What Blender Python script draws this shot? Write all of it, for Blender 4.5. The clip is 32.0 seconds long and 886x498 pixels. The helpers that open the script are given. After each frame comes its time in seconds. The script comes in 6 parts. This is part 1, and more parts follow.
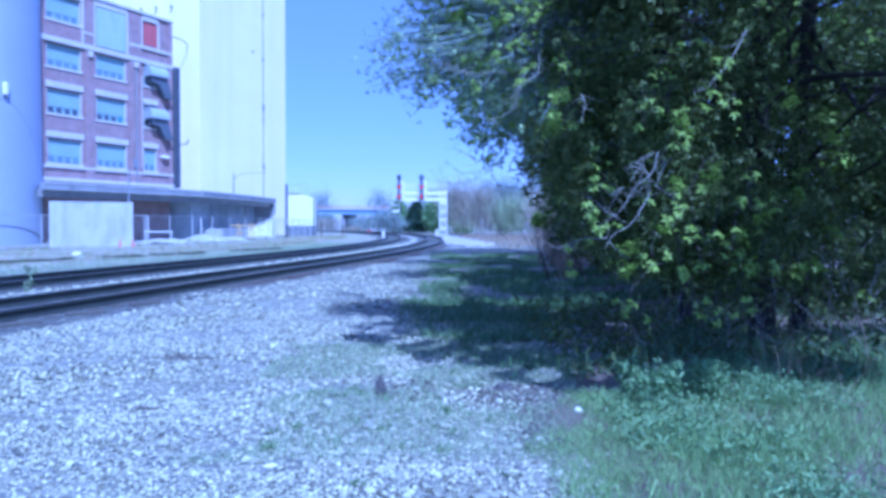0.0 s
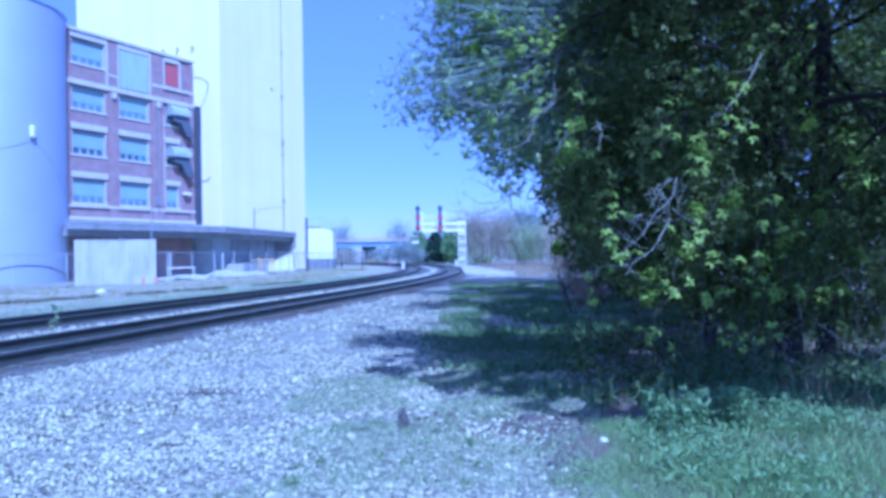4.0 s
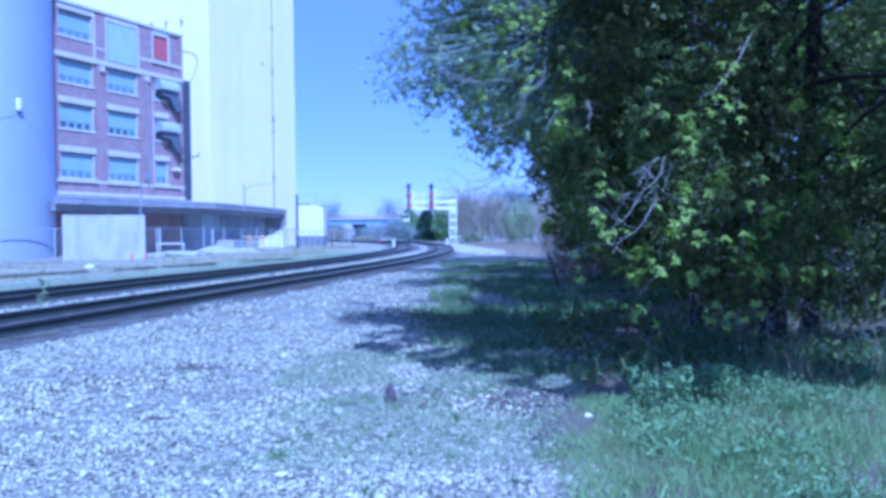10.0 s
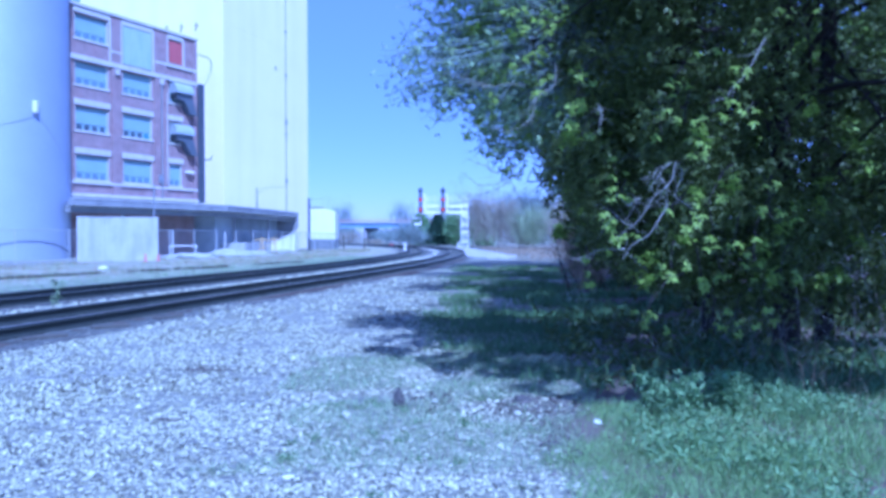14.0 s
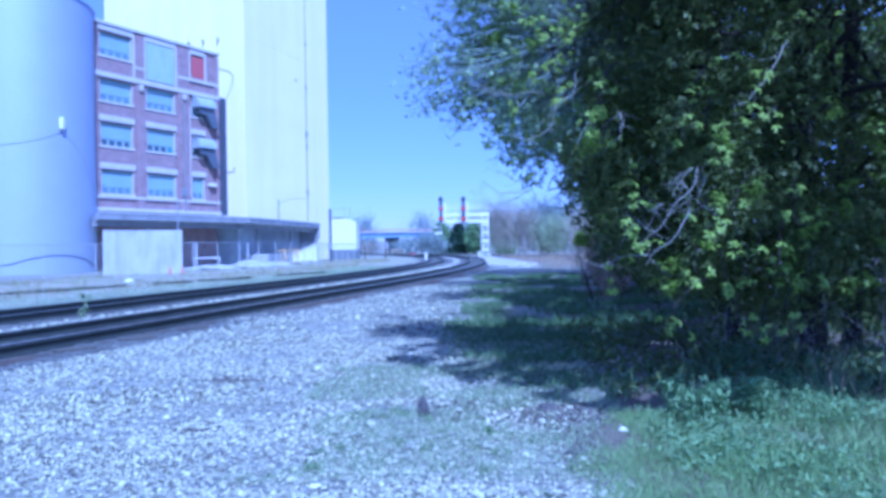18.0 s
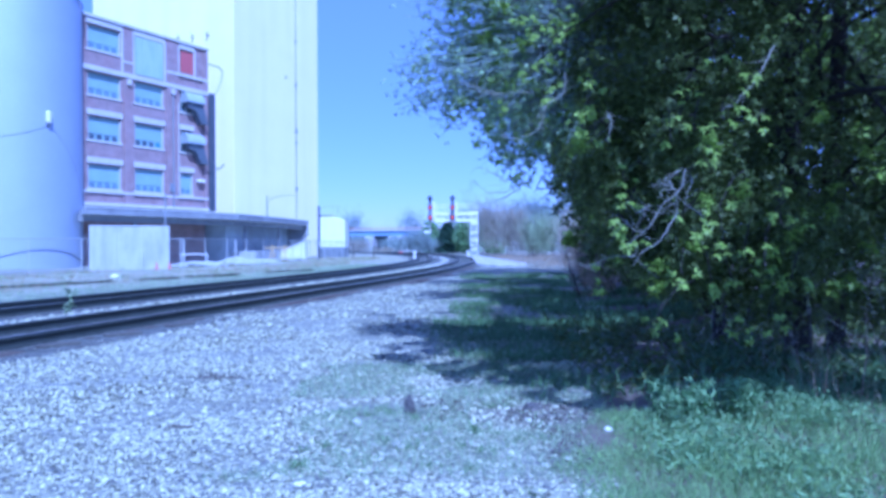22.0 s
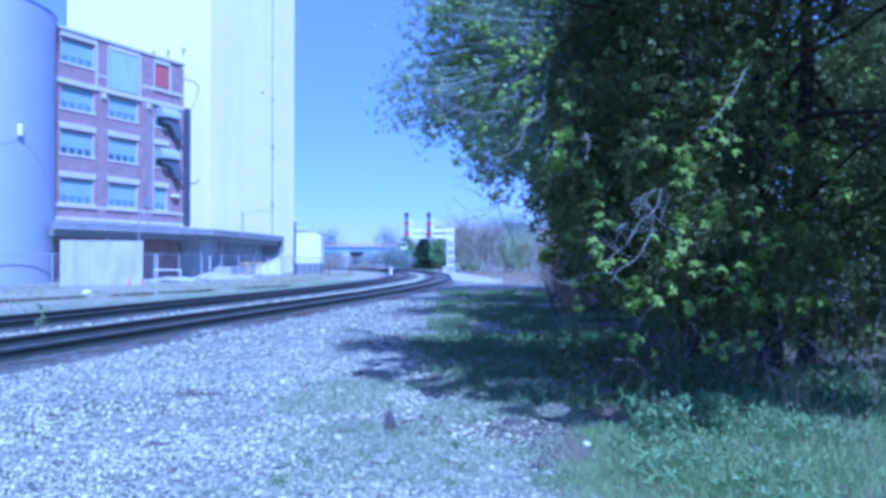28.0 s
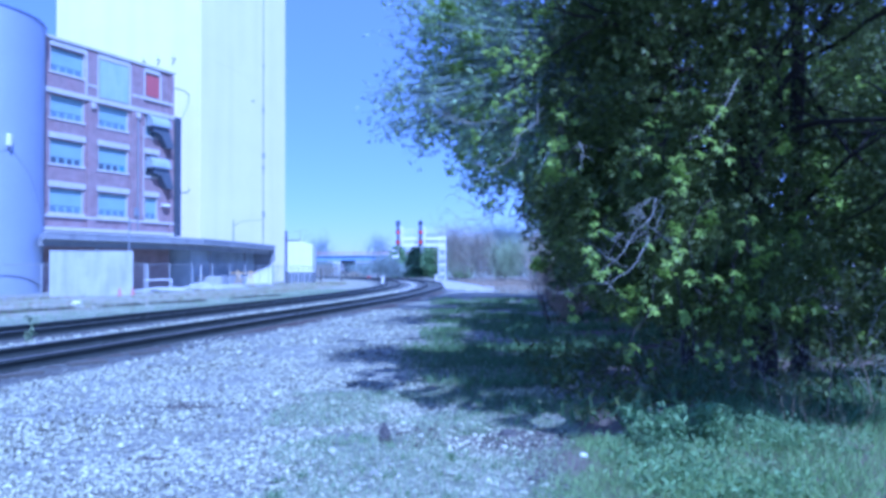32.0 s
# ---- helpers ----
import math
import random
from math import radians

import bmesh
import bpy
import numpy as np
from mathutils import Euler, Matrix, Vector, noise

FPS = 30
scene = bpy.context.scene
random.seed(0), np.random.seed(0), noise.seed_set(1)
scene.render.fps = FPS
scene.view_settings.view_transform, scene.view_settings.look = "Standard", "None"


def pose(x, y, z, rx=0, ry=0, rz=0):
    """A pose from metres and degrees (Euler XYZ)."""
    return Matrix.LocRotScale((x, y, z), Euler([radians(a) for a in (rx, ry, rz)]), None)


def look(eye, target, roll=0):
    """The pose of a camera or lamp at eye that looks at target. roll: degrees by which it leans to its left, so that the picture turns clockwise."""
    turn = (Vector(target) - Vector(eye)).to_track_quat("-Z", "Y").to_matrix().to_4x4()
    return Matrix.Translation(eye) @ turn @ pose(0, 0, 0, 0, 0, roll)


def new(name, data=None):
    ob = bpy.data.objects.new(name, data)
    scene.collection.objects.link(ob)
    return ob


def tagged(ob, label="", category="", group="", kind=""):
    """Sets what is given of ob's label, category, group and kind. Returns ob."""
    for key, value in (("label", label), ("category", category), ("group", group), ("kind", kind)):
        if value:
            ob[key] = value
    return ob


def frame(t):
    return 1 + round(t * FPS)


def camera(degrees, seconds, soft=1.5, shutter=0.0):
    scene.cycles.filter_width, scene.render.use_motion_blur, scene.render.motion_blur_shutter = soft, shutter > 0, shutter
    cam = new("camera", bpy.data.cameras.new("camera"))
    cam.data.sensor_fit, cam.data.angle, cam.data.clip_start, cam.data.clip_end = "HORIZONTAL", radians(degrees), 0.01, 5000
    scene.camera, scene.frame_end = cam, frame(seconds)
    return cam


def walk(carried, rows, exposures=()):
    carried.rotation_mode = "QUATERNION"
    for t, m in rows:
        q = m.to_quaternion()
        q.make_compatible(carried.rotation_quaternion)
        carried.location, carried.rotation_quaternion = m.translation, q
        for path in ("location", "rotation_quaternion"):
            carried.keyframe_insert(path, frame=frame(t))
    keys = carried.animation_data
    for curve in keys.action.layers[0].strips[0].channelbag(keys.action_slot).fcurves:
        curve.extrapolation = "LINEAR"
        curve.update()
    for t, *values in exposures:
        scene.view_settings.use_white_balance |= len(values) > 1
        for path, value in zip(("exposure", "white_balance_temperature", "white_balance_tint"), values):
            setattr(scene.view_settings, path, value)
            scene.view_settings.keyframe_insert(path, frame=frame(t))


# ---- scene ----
cam = camera(63.2, 32.0, soft=3.7)
walk(cam, [
    (0.0, pose(-0.012, 0.034, 1.600, 88.07, -0.23, -1.89)),
    (0.5, pose(0.004, 0.039, 1.606, 88.75, -1.11, -1.23)),
    (1.0, pose(-0.004, 0.031, 1.603, 88.95, -0.20, -1.15)),
    (1.5, pose(-0.024, 0.034, 1.601, 88.83, -0.25, -0.41)),
    (2.0, pose(-0.025, 0.033, 1.598, 88.65, -0.49, 0.09)),
    (2.5, pose(-0.018, 0.042, 1.602, 88.70, 0.08, 0.30)),
    (3.0, pose(-0.015, 0.039, 1.608, 88.91, 0.68, 0.41)),
    (3.5, pose(-0.013, 0.023, 1.607, 90.50, 0.97, 0.01)),
    (5.5, pose(-0.019, 0.033, 1.602, 90.14, 0.50, -1.19)),
    (6.0, pose(-0.021, 0.036, 1.604, 89.87, 0.43, -1.35)),
    (6.5, pose(-0.019, 0.032, 1.608, 89.66, 0.59, -0.80)),
    (7.0, pose(-0.012, 0.023, 1.615, 89.61, 0.62, -0.69)),
    (7.5, pose(-0.013, 0.027, 1.617, 90.89, -0.26, 2.36)),
    (8.0, pose(-0.003, 0.036, 1.619, 87.65, -0.25, 1.41)),
    (8.5, pose(0.001, 0.040, 1.613, 88.62, -1.43, 0.22)),
    (9.0, pose(-0.004, 0.011, 1.613, 88.50, -0.71, 0.02)),
    (9.5, pose(0.009, 0.013, 1.605, 88.84, 0.29, -0.38)),
    (10.0, pose(0.012, 0.003, 1.593, 88.75, 0.54, -1.07)),
    (10.5, pose(0.003, -0.012, 1.592, 88.41, 0.80, -1.29)),
    (11.0, pose(-0.002, -0.014, 1.596, 88.00, 0.89, -1.20)),
    (11.5, pose(0.015, 0.014, 1.589, 87.68, 0.96, -0.53)),
    (12.0, pose(0.032, 0.029, 1.579, 87.60, 1.06, -0.71)),
    (12.5, pose(0.028, 0.015, 1.587, 88.41, 0.66, -1.38)),
    (13.0, pose(0.019, 0.008, 1.598, 89.74, 0.19, 0.39)),
    (13.5, pose(0.031, 0.021, 1.591, 89.42, 0.06, -0.09)),
    (15.5, pose(0.020, 0.013, 1.593, 88.84, 0.32, -0.04)),
    (16.0, pose(0.017, 0.004, 1.595, 89.00, 0.40, 0.62)),
    (16.5, pose(0.025, 0.001, 1.593, 89.00, 0.53, 1.05)),
    (17.0, pose(0.031, 0.007, 1.594, 89.12, 0.57, 1.31)),
    (17.5, pose(0.026, 0.007, 1.590, 89.61, 0.68, 1.56)),
    (18.0, pose(0.018, -0.007, 1.590, 89.81, 0.90, 1.50)),
    (18.5, pose(0.018, -0.013, 1.591, 89.87, 1.02, 1.26)),
    (19.0, pose(0.019, -0.001, 1.587, 89.88, 0.93, 0.84)),
    (19.5, pose(0.020, -0.002, 1.587, 89.81, 0.91, 0.40)),
    (20.0, pose(0.016, -0.007, 1.588, 89.79, 0.87, 0.26)),
    (20.5, pose(0.018, -0.013, 1.593, 89.77, 0.27, 0.32)),
    (21.0, pose(0.032, -0.001, 1.590, 89.95, 0.04, 0.54)),
    (21.5, pose(0.031, -0.001, 1.585, 89.91, 0.09, 0.65)),
    (22.0, pose(0.025, -0.005, 1.588, 89.71, 0.26, 0.61)),
    (22.5, pose(0.019, 0.000, 1.595, 89.68, 0.14, 0.42)),
    (23.0, pose(0.027, 0.015, 1.586, 90.12, 0.03, 0.36)),
    (23.5, pose(0.015, 0.004, 1.588, 90.51, 0.09, -0.04)),
    (24.0, pose(0.011, -0.007, 1.589, 90.78, 0.07, -0.25)),
    (24.5, pose(0.011, -0.008, 1.590, 91.03, 0.01, -0.22)),
    (25.0, pose(0.002, -0.027, 1.586, 91.27, -0.04, -0.04)),
    (25.5, pose(0.013, -0.011, 1.584, 91.30, 0.75, 0.35)),
    (27.5, pose(-0.015, -0.077, 1.596, 90.69, -0.27, -2.60)),
    (28.0, pose(-0.022, -0.087, 1.591, 91.01, 0.06, -1.30)),
    (28.5, pose(-0.021, -0.075, 1.590, 90.98, 0.10, -0.50)),
    (29.0, pose(-0.024, -0.071, 1.604, 90.64, 0.51, -0.12)),
    (29.5, pose(-0.032, -0.087, 1.603, 90.42, 0.46, -0.01)),
    (30.0, pose(-0.028, -0.076, 1.593, 90.32, 0.49, 0.07)),
    (30.5, pose(-0.038, -0.072, 1.588, 89.98, 0.48, -1.05)),
    (31.0, pose(-0.042, -0.068, 1.588, 91.45, 0.37, -2.00)),
    (31.5, pose(-0.027, -0.034, 1.598, 91.97, 0.53, -1.71)),
    (32.0, pose(-0.050, -0.052, 1.615, 91.65, 0.36, -1.97)),
], exposures=[(0.0, 0.12, 3850, 30), (32.0, 0.12, 3850, 30)])

# ---- world and sun ----
SUN_WAY = Vector((0.32, -0.95, 0)).normalized()
SUN_EL = radians(50)
world = bpy.data.worlds.new("sky")
scene.world = world
world.use_nodes = True
wn, wl = world.node_tree.nodes, world.node_tree.links
sky = wn.new("ShaderNodeTexSky")
sky.sky_type, sky.sun_disc = "NISHITA", False
sky.air_density, sky.dust_density, sky.ozone_density = 1.0, 0.3, 2.0
sky.sun_elevation, sky.sun_rotation = SUN_EL, math.atan2(SUN_WAY.x, SUN_WAY.y)
haze = wn.new("ShaderNodeMix")
haze.data_type = "RGBA"
haze.inputs[0].default_value = 0.48
haze.inputs[7].default_value = (3.75, 4.1, 7.5, 1)
wl.new(sky.outputs[0], haze.inputs[6])
wl.new(haze.outputs[2], wn["Background"].inputs[0])
wn["Background"].inputs[1].default_value = 0.115
sun = new("sun", bpy.data.lights.new("sun", "SUN"))
sun.data.energy, sun.data.angle, sun.data.color = 4.6, radians(0.5), (1, 0.98, 0.88)
SUN_DIR = (SUN_WAY * math.cos(SUN_EL) + Vector((0, 0, math.sin(SUN_EL)))).normalized()
sun.matrix_world = look(tuple(SUN_DIR * 80), (0, 0, 0))


# ---- materials ----
def material(name, colour, rough=0.8, metal=0.0, spread=0.15, scale=3.0, fine=40.0, bump=0.3, stain=None, stain_scale=0.6, stain_amount=0.5, island=False, leafy=0.0, spec=0.5, objects=False, streak=1.0):
    """A surface with a colour that varies at two scales, an optional stain colour, and relief."""
    m = bpy.data.materials.new(name)
    m.use_nodes = True
    n, l = m.node_tree.nodes, m.node_tree.links
    b = n["Principled BSDF"]
    b.inputs["Roughness"].default_value, b.inputs["Metallic"].default_value = rough, metal
    b.inputs["Specular IOR Level"].default_value = spec
    co = n.new("ShaderNodeTexCoord")
    big, small = n.new("ShaderNodeTexNoise"), n.new("ShaderNodeTexNoise")
    big.inputs["Scale"].default_value, small.inputs["Scale"].default_value = scale, fine
    big.inputs["Detail"].default_value = 6
    for t in (big, small):
        l.new(co.outputs["Object"], t.inputs["Vector"])
    ramp = n.new("ShaderNodeMapRange")
    ramp.inputs["To Min"].default_value, ramp.inputs["To Max"].default_value = 1 - spread, 1 + spread
    mixn = n.new("ShaderNodeMath")
    mixn.operation = "ADD"
    half = n.new("ShaderNodeMath")
    half.operation = "MULTIPLY"
    half.inputs[1].default_value = 0.5
    l.new(big.outputs[0], mixn.inputs[0])
    l.new(small.outputs[0], mixn.inputs[1])
    l.new(mixn.outputs[0], half.inputs[0])
    src = half.outputs[0]
    ramp.inputs["From Min"].default_value, ramp.inputs["From Max"].default_value = 0.3, 0.7
    if island or objects:
        rnd = n.new("ShaderNodeNewGeometry" if island else "ShaderNodeObjectInfo")
        add = n.new("ShaderNodeMixRGB")
        add.inputs[0].default_value = 0.65
        l.new(src, add.inputs[1])
        l.new(rnd.outputs["Random Per Island" if island else "Random"], add.inputs[2])
        src = add.outputs[0]
        ramp.inputs["From Min"].default_value, ramp.inputs["From Max"].default_value = 0.1, 0.9
    l.new(src, ramp.inputs[0])
    base = n.new("ShaderNodeMixRGB")
    base.inputs[0].default_value = 0.0
    base.inputs[1].default_value = (*colour, 1)
    if stain:
        sn = n.new("ShaderNodeTexNoise")
        sn.inputs["Scale"].default_value, sn.inputs["Detail"].default_value = stain_scale, 8
        run = n.new("ShaderNodeMapping")
        run.inputs["Scale"].default_value = (1, 1, streak)
        l.new(co.outputs["Object"], run.inputs["Vector"])
        l.new(run.outputs[0], sn.inputs["Vector"])
        cr = n.new("ShaderNodeValToRGB")
        cr.color_ramp.elements[0].position, cr.color_ramp.elements[1].position = 0.45, 0.68
        am = n.new("ShaderNodeMath")
        am.operation = "MULTIPLY"
        am.inputs[1].default_value = stain_amount
        l.new(sn.outputs[0], cr.inputs[0])
        l.new(cr.outputs[0], am.inputs[0])
        l.new(am.outputs[0], base.inputs[0])
        base.inputs[2].default_value = (*stain, 1)
    mul = n.new("ShaderNodeVectorMath")
    mul.operation = "SCALE"
    l.new(base.outputs[0], mul.inputs[0])
    l.new(ramp.outputs[0], mul.inputs["Scale"])
    l.new(mul.outputs[0], b.inputs["Base Color"])
    if bump:
        bp = n.new("ShaderNodeBump")
        bp.inputs["Strength"].default_value, bp.inputs["Distance"].default_value = bump, 0.02
        l.new(small.outputs[0], bp.inputs["Height"])
        l.new(bp.outputs[0], b.inputs["Normal"])
    if leafy:
        tr, mx = n.new("ShaderNodeBsdfTranslucent"), n.new("ShaderNodeMixShader")
        mx.inputs[0].default_value = leafy
        l.new(mul.outputs[0], tr.inputs[0])
        l.new(b.outputs[0], mx.inputs[1])
        l.new(tr.outputs[0], mx.inputs[2])
        l.new(mx.outputs[0], n["Material Output"].inputs[0])
    return m


def gravel(name, pale, dark, cells, mud=None):
    """Loose stone: cells of differing brightness with dark joints and relief, with an optional earthy stain."""
    m = bpy.data.materials.new(name)
    m.use_nodes = True
    n, l = m.node_tree.nodes, m.node_tree.links
    b = n["Principled BSDF"]
    b.inputs["Roughness"].default_value = 0.95
    co = n.new("ShaderNodeTexCoord")
    vo = n.new("ShaderNodeTexVoronoi")
    vo.inputs["Scale"].default_value = cells
    l.new(co.outputs["Object"], vo.inputs["Vector"])
    sep = n.new("ShaderNodeSeparateColor")
    l.new(vo.outputs["Color"], sep.inputs[0])
    ramp = n.new("ShaderNodeValToRGB")
    ramp.color_ramp.elements[0].color, ramp.color_ramp.elements[1].color = (*dark, 1), (*pale, 1)
    ramp.color_ramp.elements[0].position, ramp.color_ramp.elements[1].position = 0.05, 0.85
    l.new(sep.outputs[0], ramp.inputs[0])
    big = n.new("ShaderNodeTexNoise")
    big.inputs["Scale"].default_value, big.inputs["Detail"].default_value = 0.9, 6
    l.new(co.outputs["Object"], big.inputs["Vector"])
    mr = n.new("ShaderNodeMapRange")
    mr.inputs["From Min"].default_value, mr.inputs["From Max"].default_value = 0.48, 0.75
    mr.inputs["To Max"].default_value = 0.75 if mud else 0.0
    l.new(big.outputs[0], mr.inputs[0])
    mx = n.new("ShaderNodeMixRGB")
    l.new(mr.outputs[0], mx.inputs[0])
    l.new(ramp.outputs[0], mx.inputs[1])
    mx.inputs[2].default_value = (*(mud or dark), 1)
    l.new(mx.outputs[0], b.inputs["Base Color"])
    bp = n.new("ShaderNodeBump")
    bp.inputs["Strength"].default_value, bp.inputs["Distance"].default_value = 1.0, 0.03
    bp.invert = True
    l.new(vo.outputs["Distance"], bp.inputs["Height"])
    l.new(bp.outputs[0], b.inputs["Normal"])
    return m


M_GROUND = gravel("gravel_bed", (0.385, 0.395, 0.285), (0.15, 0.155, 0.145), 17, (0.19, 0.19, 0.13))
M_STONE = material("limestone_chips", (0.40, 0.41, 0.29), 0.9, spread=0.95, scale=8, fine=60, bump=0.3, island=True)
M_LOOSE = material("pale_loose_stones", (0.47, 0.48, 0.38), 0.9, spread=0.4, scale=30, fine=90, bump=0.3, objects=True)
M_SOIL = material("dark_soil", (0.15, 0.125, 0.10), 0.95, spread=0.4, scale=2, fine=25, bump=0.7)
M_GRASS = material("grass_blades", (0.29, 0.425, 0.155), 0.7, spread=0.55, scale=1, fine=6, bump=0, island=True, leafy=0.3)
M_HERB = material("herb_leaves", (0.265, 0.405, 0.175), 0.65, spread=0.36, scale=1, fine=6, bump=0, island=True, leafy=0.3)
# dark copy of the grass green; the trees' shade is put into the colour
M_DARK_WEED_SHADE = material("dark_weeds_and_shade", (0.15, 0.245, 0.095), 0.7, spread=0.5, scale=1, fine=6, bump=0, island=True, leafy=0.2)
M_DRY = material("dry_stalks", (0.32, 0.26, 0.17), 0.8, spread=0.35, scale=2, fine=10, bump=0, island=True)
# outer and sunlit leaves: brighter copies of M_LEAF, with sunlight put into the colour
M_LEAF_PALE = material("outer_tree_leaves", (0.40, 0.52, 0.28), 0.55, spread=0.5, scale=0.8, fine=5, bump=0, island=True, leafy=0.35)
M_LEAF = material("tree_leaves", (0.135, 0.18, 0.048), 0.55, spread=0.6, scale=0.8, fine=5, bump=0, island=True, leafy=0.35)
M_LEAF_SUNLIT = material("young_leaves", (0.32, 0.45, 0.07), 0.55, spread=0.4, scale=0.8, fine=5, bump=0, island=True, leafy=0.4)
M_BARK = material("grey_bark", (0.034, 0.031, 0.027), 0.95, spread=0.4, scale=6, fine=40, bump=0.8)
M_TWIG = material("grey_brown_twigs", (0.12, 0.12, 0.095), 0.9, spread=0.3, scale=6, fine=40, bump=0.5)
M_DEAD = material("dead_wood", (0.31, 0.31, 0.27), 0.9, spread=0.3, scale=6, fine=40, bump=0.5)
M_TWIG = material("bare_twigs", (0.29, 0.35, 0.33), 0.95, spread=0.4, scale=2, fine=10, bump=0, island=True)
M_RAIL = material("rusty_rail_steel", (0.056, 0.066, 0.062), 0.75, metal=0.3, spread=0.3, scale=2, fine=30, bump=0.3)
M_RAIL_TOP = material("polished_rail_head", (0.22, 0.21, 0.20), 0.35, metal=0.9, spread=0.15, scale=3, fine=30, bump=0.1)
M_TIE = material("weathered_ties", (0.10, 0.108, 0.095), 0.95, spread=0.45, scale=3, fine=30, bump=0.8, objects=True)
M_BALLAST = gravel("oily_ballast", (0.19, 0.20, 0.17), (0.06, 0.06, 0.055), 15, (0.09, 0.085, 0.07))
M_PALE_BALLAST = gravel("pale_ballast", (0.56, 0.57, 0.49), (0.12, 0.12, 0.11), 8)
M_BRICK = material("red_brick", (0.31, 0.235, 0.235), 0.9, spread=0.3, scale=1.5, fine=14, bump=0.4, stain=(0.30, 0.19, 0.19), stain_scale=0.7, stain_amount=0.5)
M_LIMESTONE = material("pale_stone_trim", (0.54, 0.525, 0.50), 0.85, spread=0.15, scale=1.5, fine=20, bump=0.2)
M_TOWER = material("white_concrete", (0.88, 0.82, 0.765), 0.85, spread=0.05, scale=0.25, fine=6, bump=0.15, stain=(0.74, 0.69, 0.66), stain_scale=0.5, stain_amount=0.28, streak=0.05)
M_SILO = material("galvanised_silo_steel", (0.45, 0.495, 0.61), 0.62, metal=0.42, spread=0.06, scale=0.4, fine=8, bump=0.0, spec=0.4)
M_CONCRETE = material("stained_concrete", (0.47, 0.48, 0.475), 0.9, spread=0.18, scale=0.9, fine=14, bump=0.4, stain=(0.30, 0.31, 0.31), stain_scale=1.8, stain_amount=0.55, streak=0.25)
M_DARK_METAL = material("dark_painted_metal", (0.085, 0.095, 0.115), 0.6, metal=0.2, spread=0.25, scale=1.5, fine=20, bump=0.15)
M_GREY_METAL = material("galvanised_metal", (0.42, 0.43, 0.44), 0.45, metal=0.7, spread=0.15, scale=2, fine=30, bump=0.1)
M_POST = material("weathered_fence_post", (0.5, 0.52, 0.54), 0.6, metal=0.25, spread=0.15, scale=2, fine=30, bump=0.1)
M_BLOCKWORK = material("grey_blockwork", (0.2, 0.22, 0.245), 0.9, spread=0.2, scale=0.8, fine=10, bump=0.3, stain=(0.12, 0.13, 0.15), stain_scale=0.7, stain_amount=0.5)
M_ALUMINIUM = material("silver_painted_steel", (0.74, 0.75, 0.76), 0.5, metal=0.0, spread=0.12, scale=2, fine=30, bump=0.1)
M_WHITE = material("white_paint", (0.78, 0.78, 0.76), 0.6, spread=0.08, scale=1, fine=20, bump=0.1)
M_BLIND = material("pale_window_blinds", (0.30, 0.41, 0.43), 0.7, spread=0.12, scale=0.8, fine=12, bump=0.1)
M_SHEET = material("pale_cover_sheet", (0.42, 0.505, 0.575), 0.7, spread=0.1, scale=0.8, fine=12, bump=0.1, stain=(0.30, 0.41, 0.45), stain_scale=1.5, stain_amount=0.5, streak=0.2)
M_CONE = material("faded_red_plastic", (0.50, 0.22, 0.20), 0.7, spread=0.15, scale=4, fine=20, bump=0.1)
M_GLASS_PALE = material("pale_window_glass", (0.2, 0.27, 0.34), 0.15, spread=0.3, scale=0.8, fine=4, bump=0.0, spec=0.7)
M_BLUE_PANE = material("blue_window_pane", (0.12, 0.27, 0.5), 0.5, spread=0.1, scale=1, fine=8, bump=0.05)
M_GLASS = material("dark_window_glass", (0.09, 0.11, 0.14), 0.1, spread=0.3, scale=0.8, fine=4, bump=0.0, spec=0.8)
M_RED = material("red_painted_panel", (0.40, 0.11, 0.12), 0.7, spread=0.2, scale=1, fine=15, bump=0.15)
M_DECK = material("bridge_girder_paint", (0.24, 0.34, 0.50), 0.7, spread=0.15, scale=0.3, fine=4, bump=0.1)
M_SIGNAL_RED = material("red_signal_lens", (0.75, 0.06, 0.04), 0.4, spread=0.1, scale=4, fine=20, bump=0)
M_SIGNAL_RED.node_tree.nodes["Principled BSDF"].inputs["Emission Color"].default_value = (1, 0.03, 0.02, 1)
M_SIGNAL_RED.node_tree.nodes["Principled BSDF"].inputs["Emission Strength"].default_value = 0.15
M_LUMBER = material("yellow_lumber", (0.55, 0.42, 0.2), 0.8, spread=0.2, scale=3, fine=20, bump=0.3)


M_VERGE_RUST = material("rust_brown_grit", (0.075, 0.057, 0.042), 0.95, spread=0.4, scale=1.5, fine=26, bump=0.8, stain=(0.13, 0.115, 0.09), stain_scale=1.2, stain_amount=0.5)
M_DOCKWALL = material("blue_grey_dock_wall", (0.46, 0.51, 0.54), 0.8, spread=0.2, scale=0.8, fine=10, bump=0.2, stain=(0.30, 0.33, 0.37), stain_scale=0.5, stain_amount=0.6)
M_CANOPY = material("grey_canopy_concrete", (0.30, 0.31, 0.32), 0.9, spread=0.2, scale=0.8, fine=12, bump=0.3, stain=(0.20, 0.21, 0.23), stain_scale=1.2, stain_amount=0.6, streak=0.3)
M_RUBBLE = material("pale_rubble", (0.44, 0.45, 0.44), 0.95, spread=0.35, scale=2.0, fine=16, bump=0.8)
# pier concrete with the shade below the deck put into its colour
M_PIER_SHADED = material("shade_darkened_concrete", (0.055, 0.06, 0.07), 0.9, spread=0.2, scale=0.5, fine=8, bump=0.3)
M_BRIDGE_RAIL = material("faded_red_rail", (0.42, 0.25, 0.22), 0.7, spread=0.2, scale=0.3, fine=4, bump=0.1)
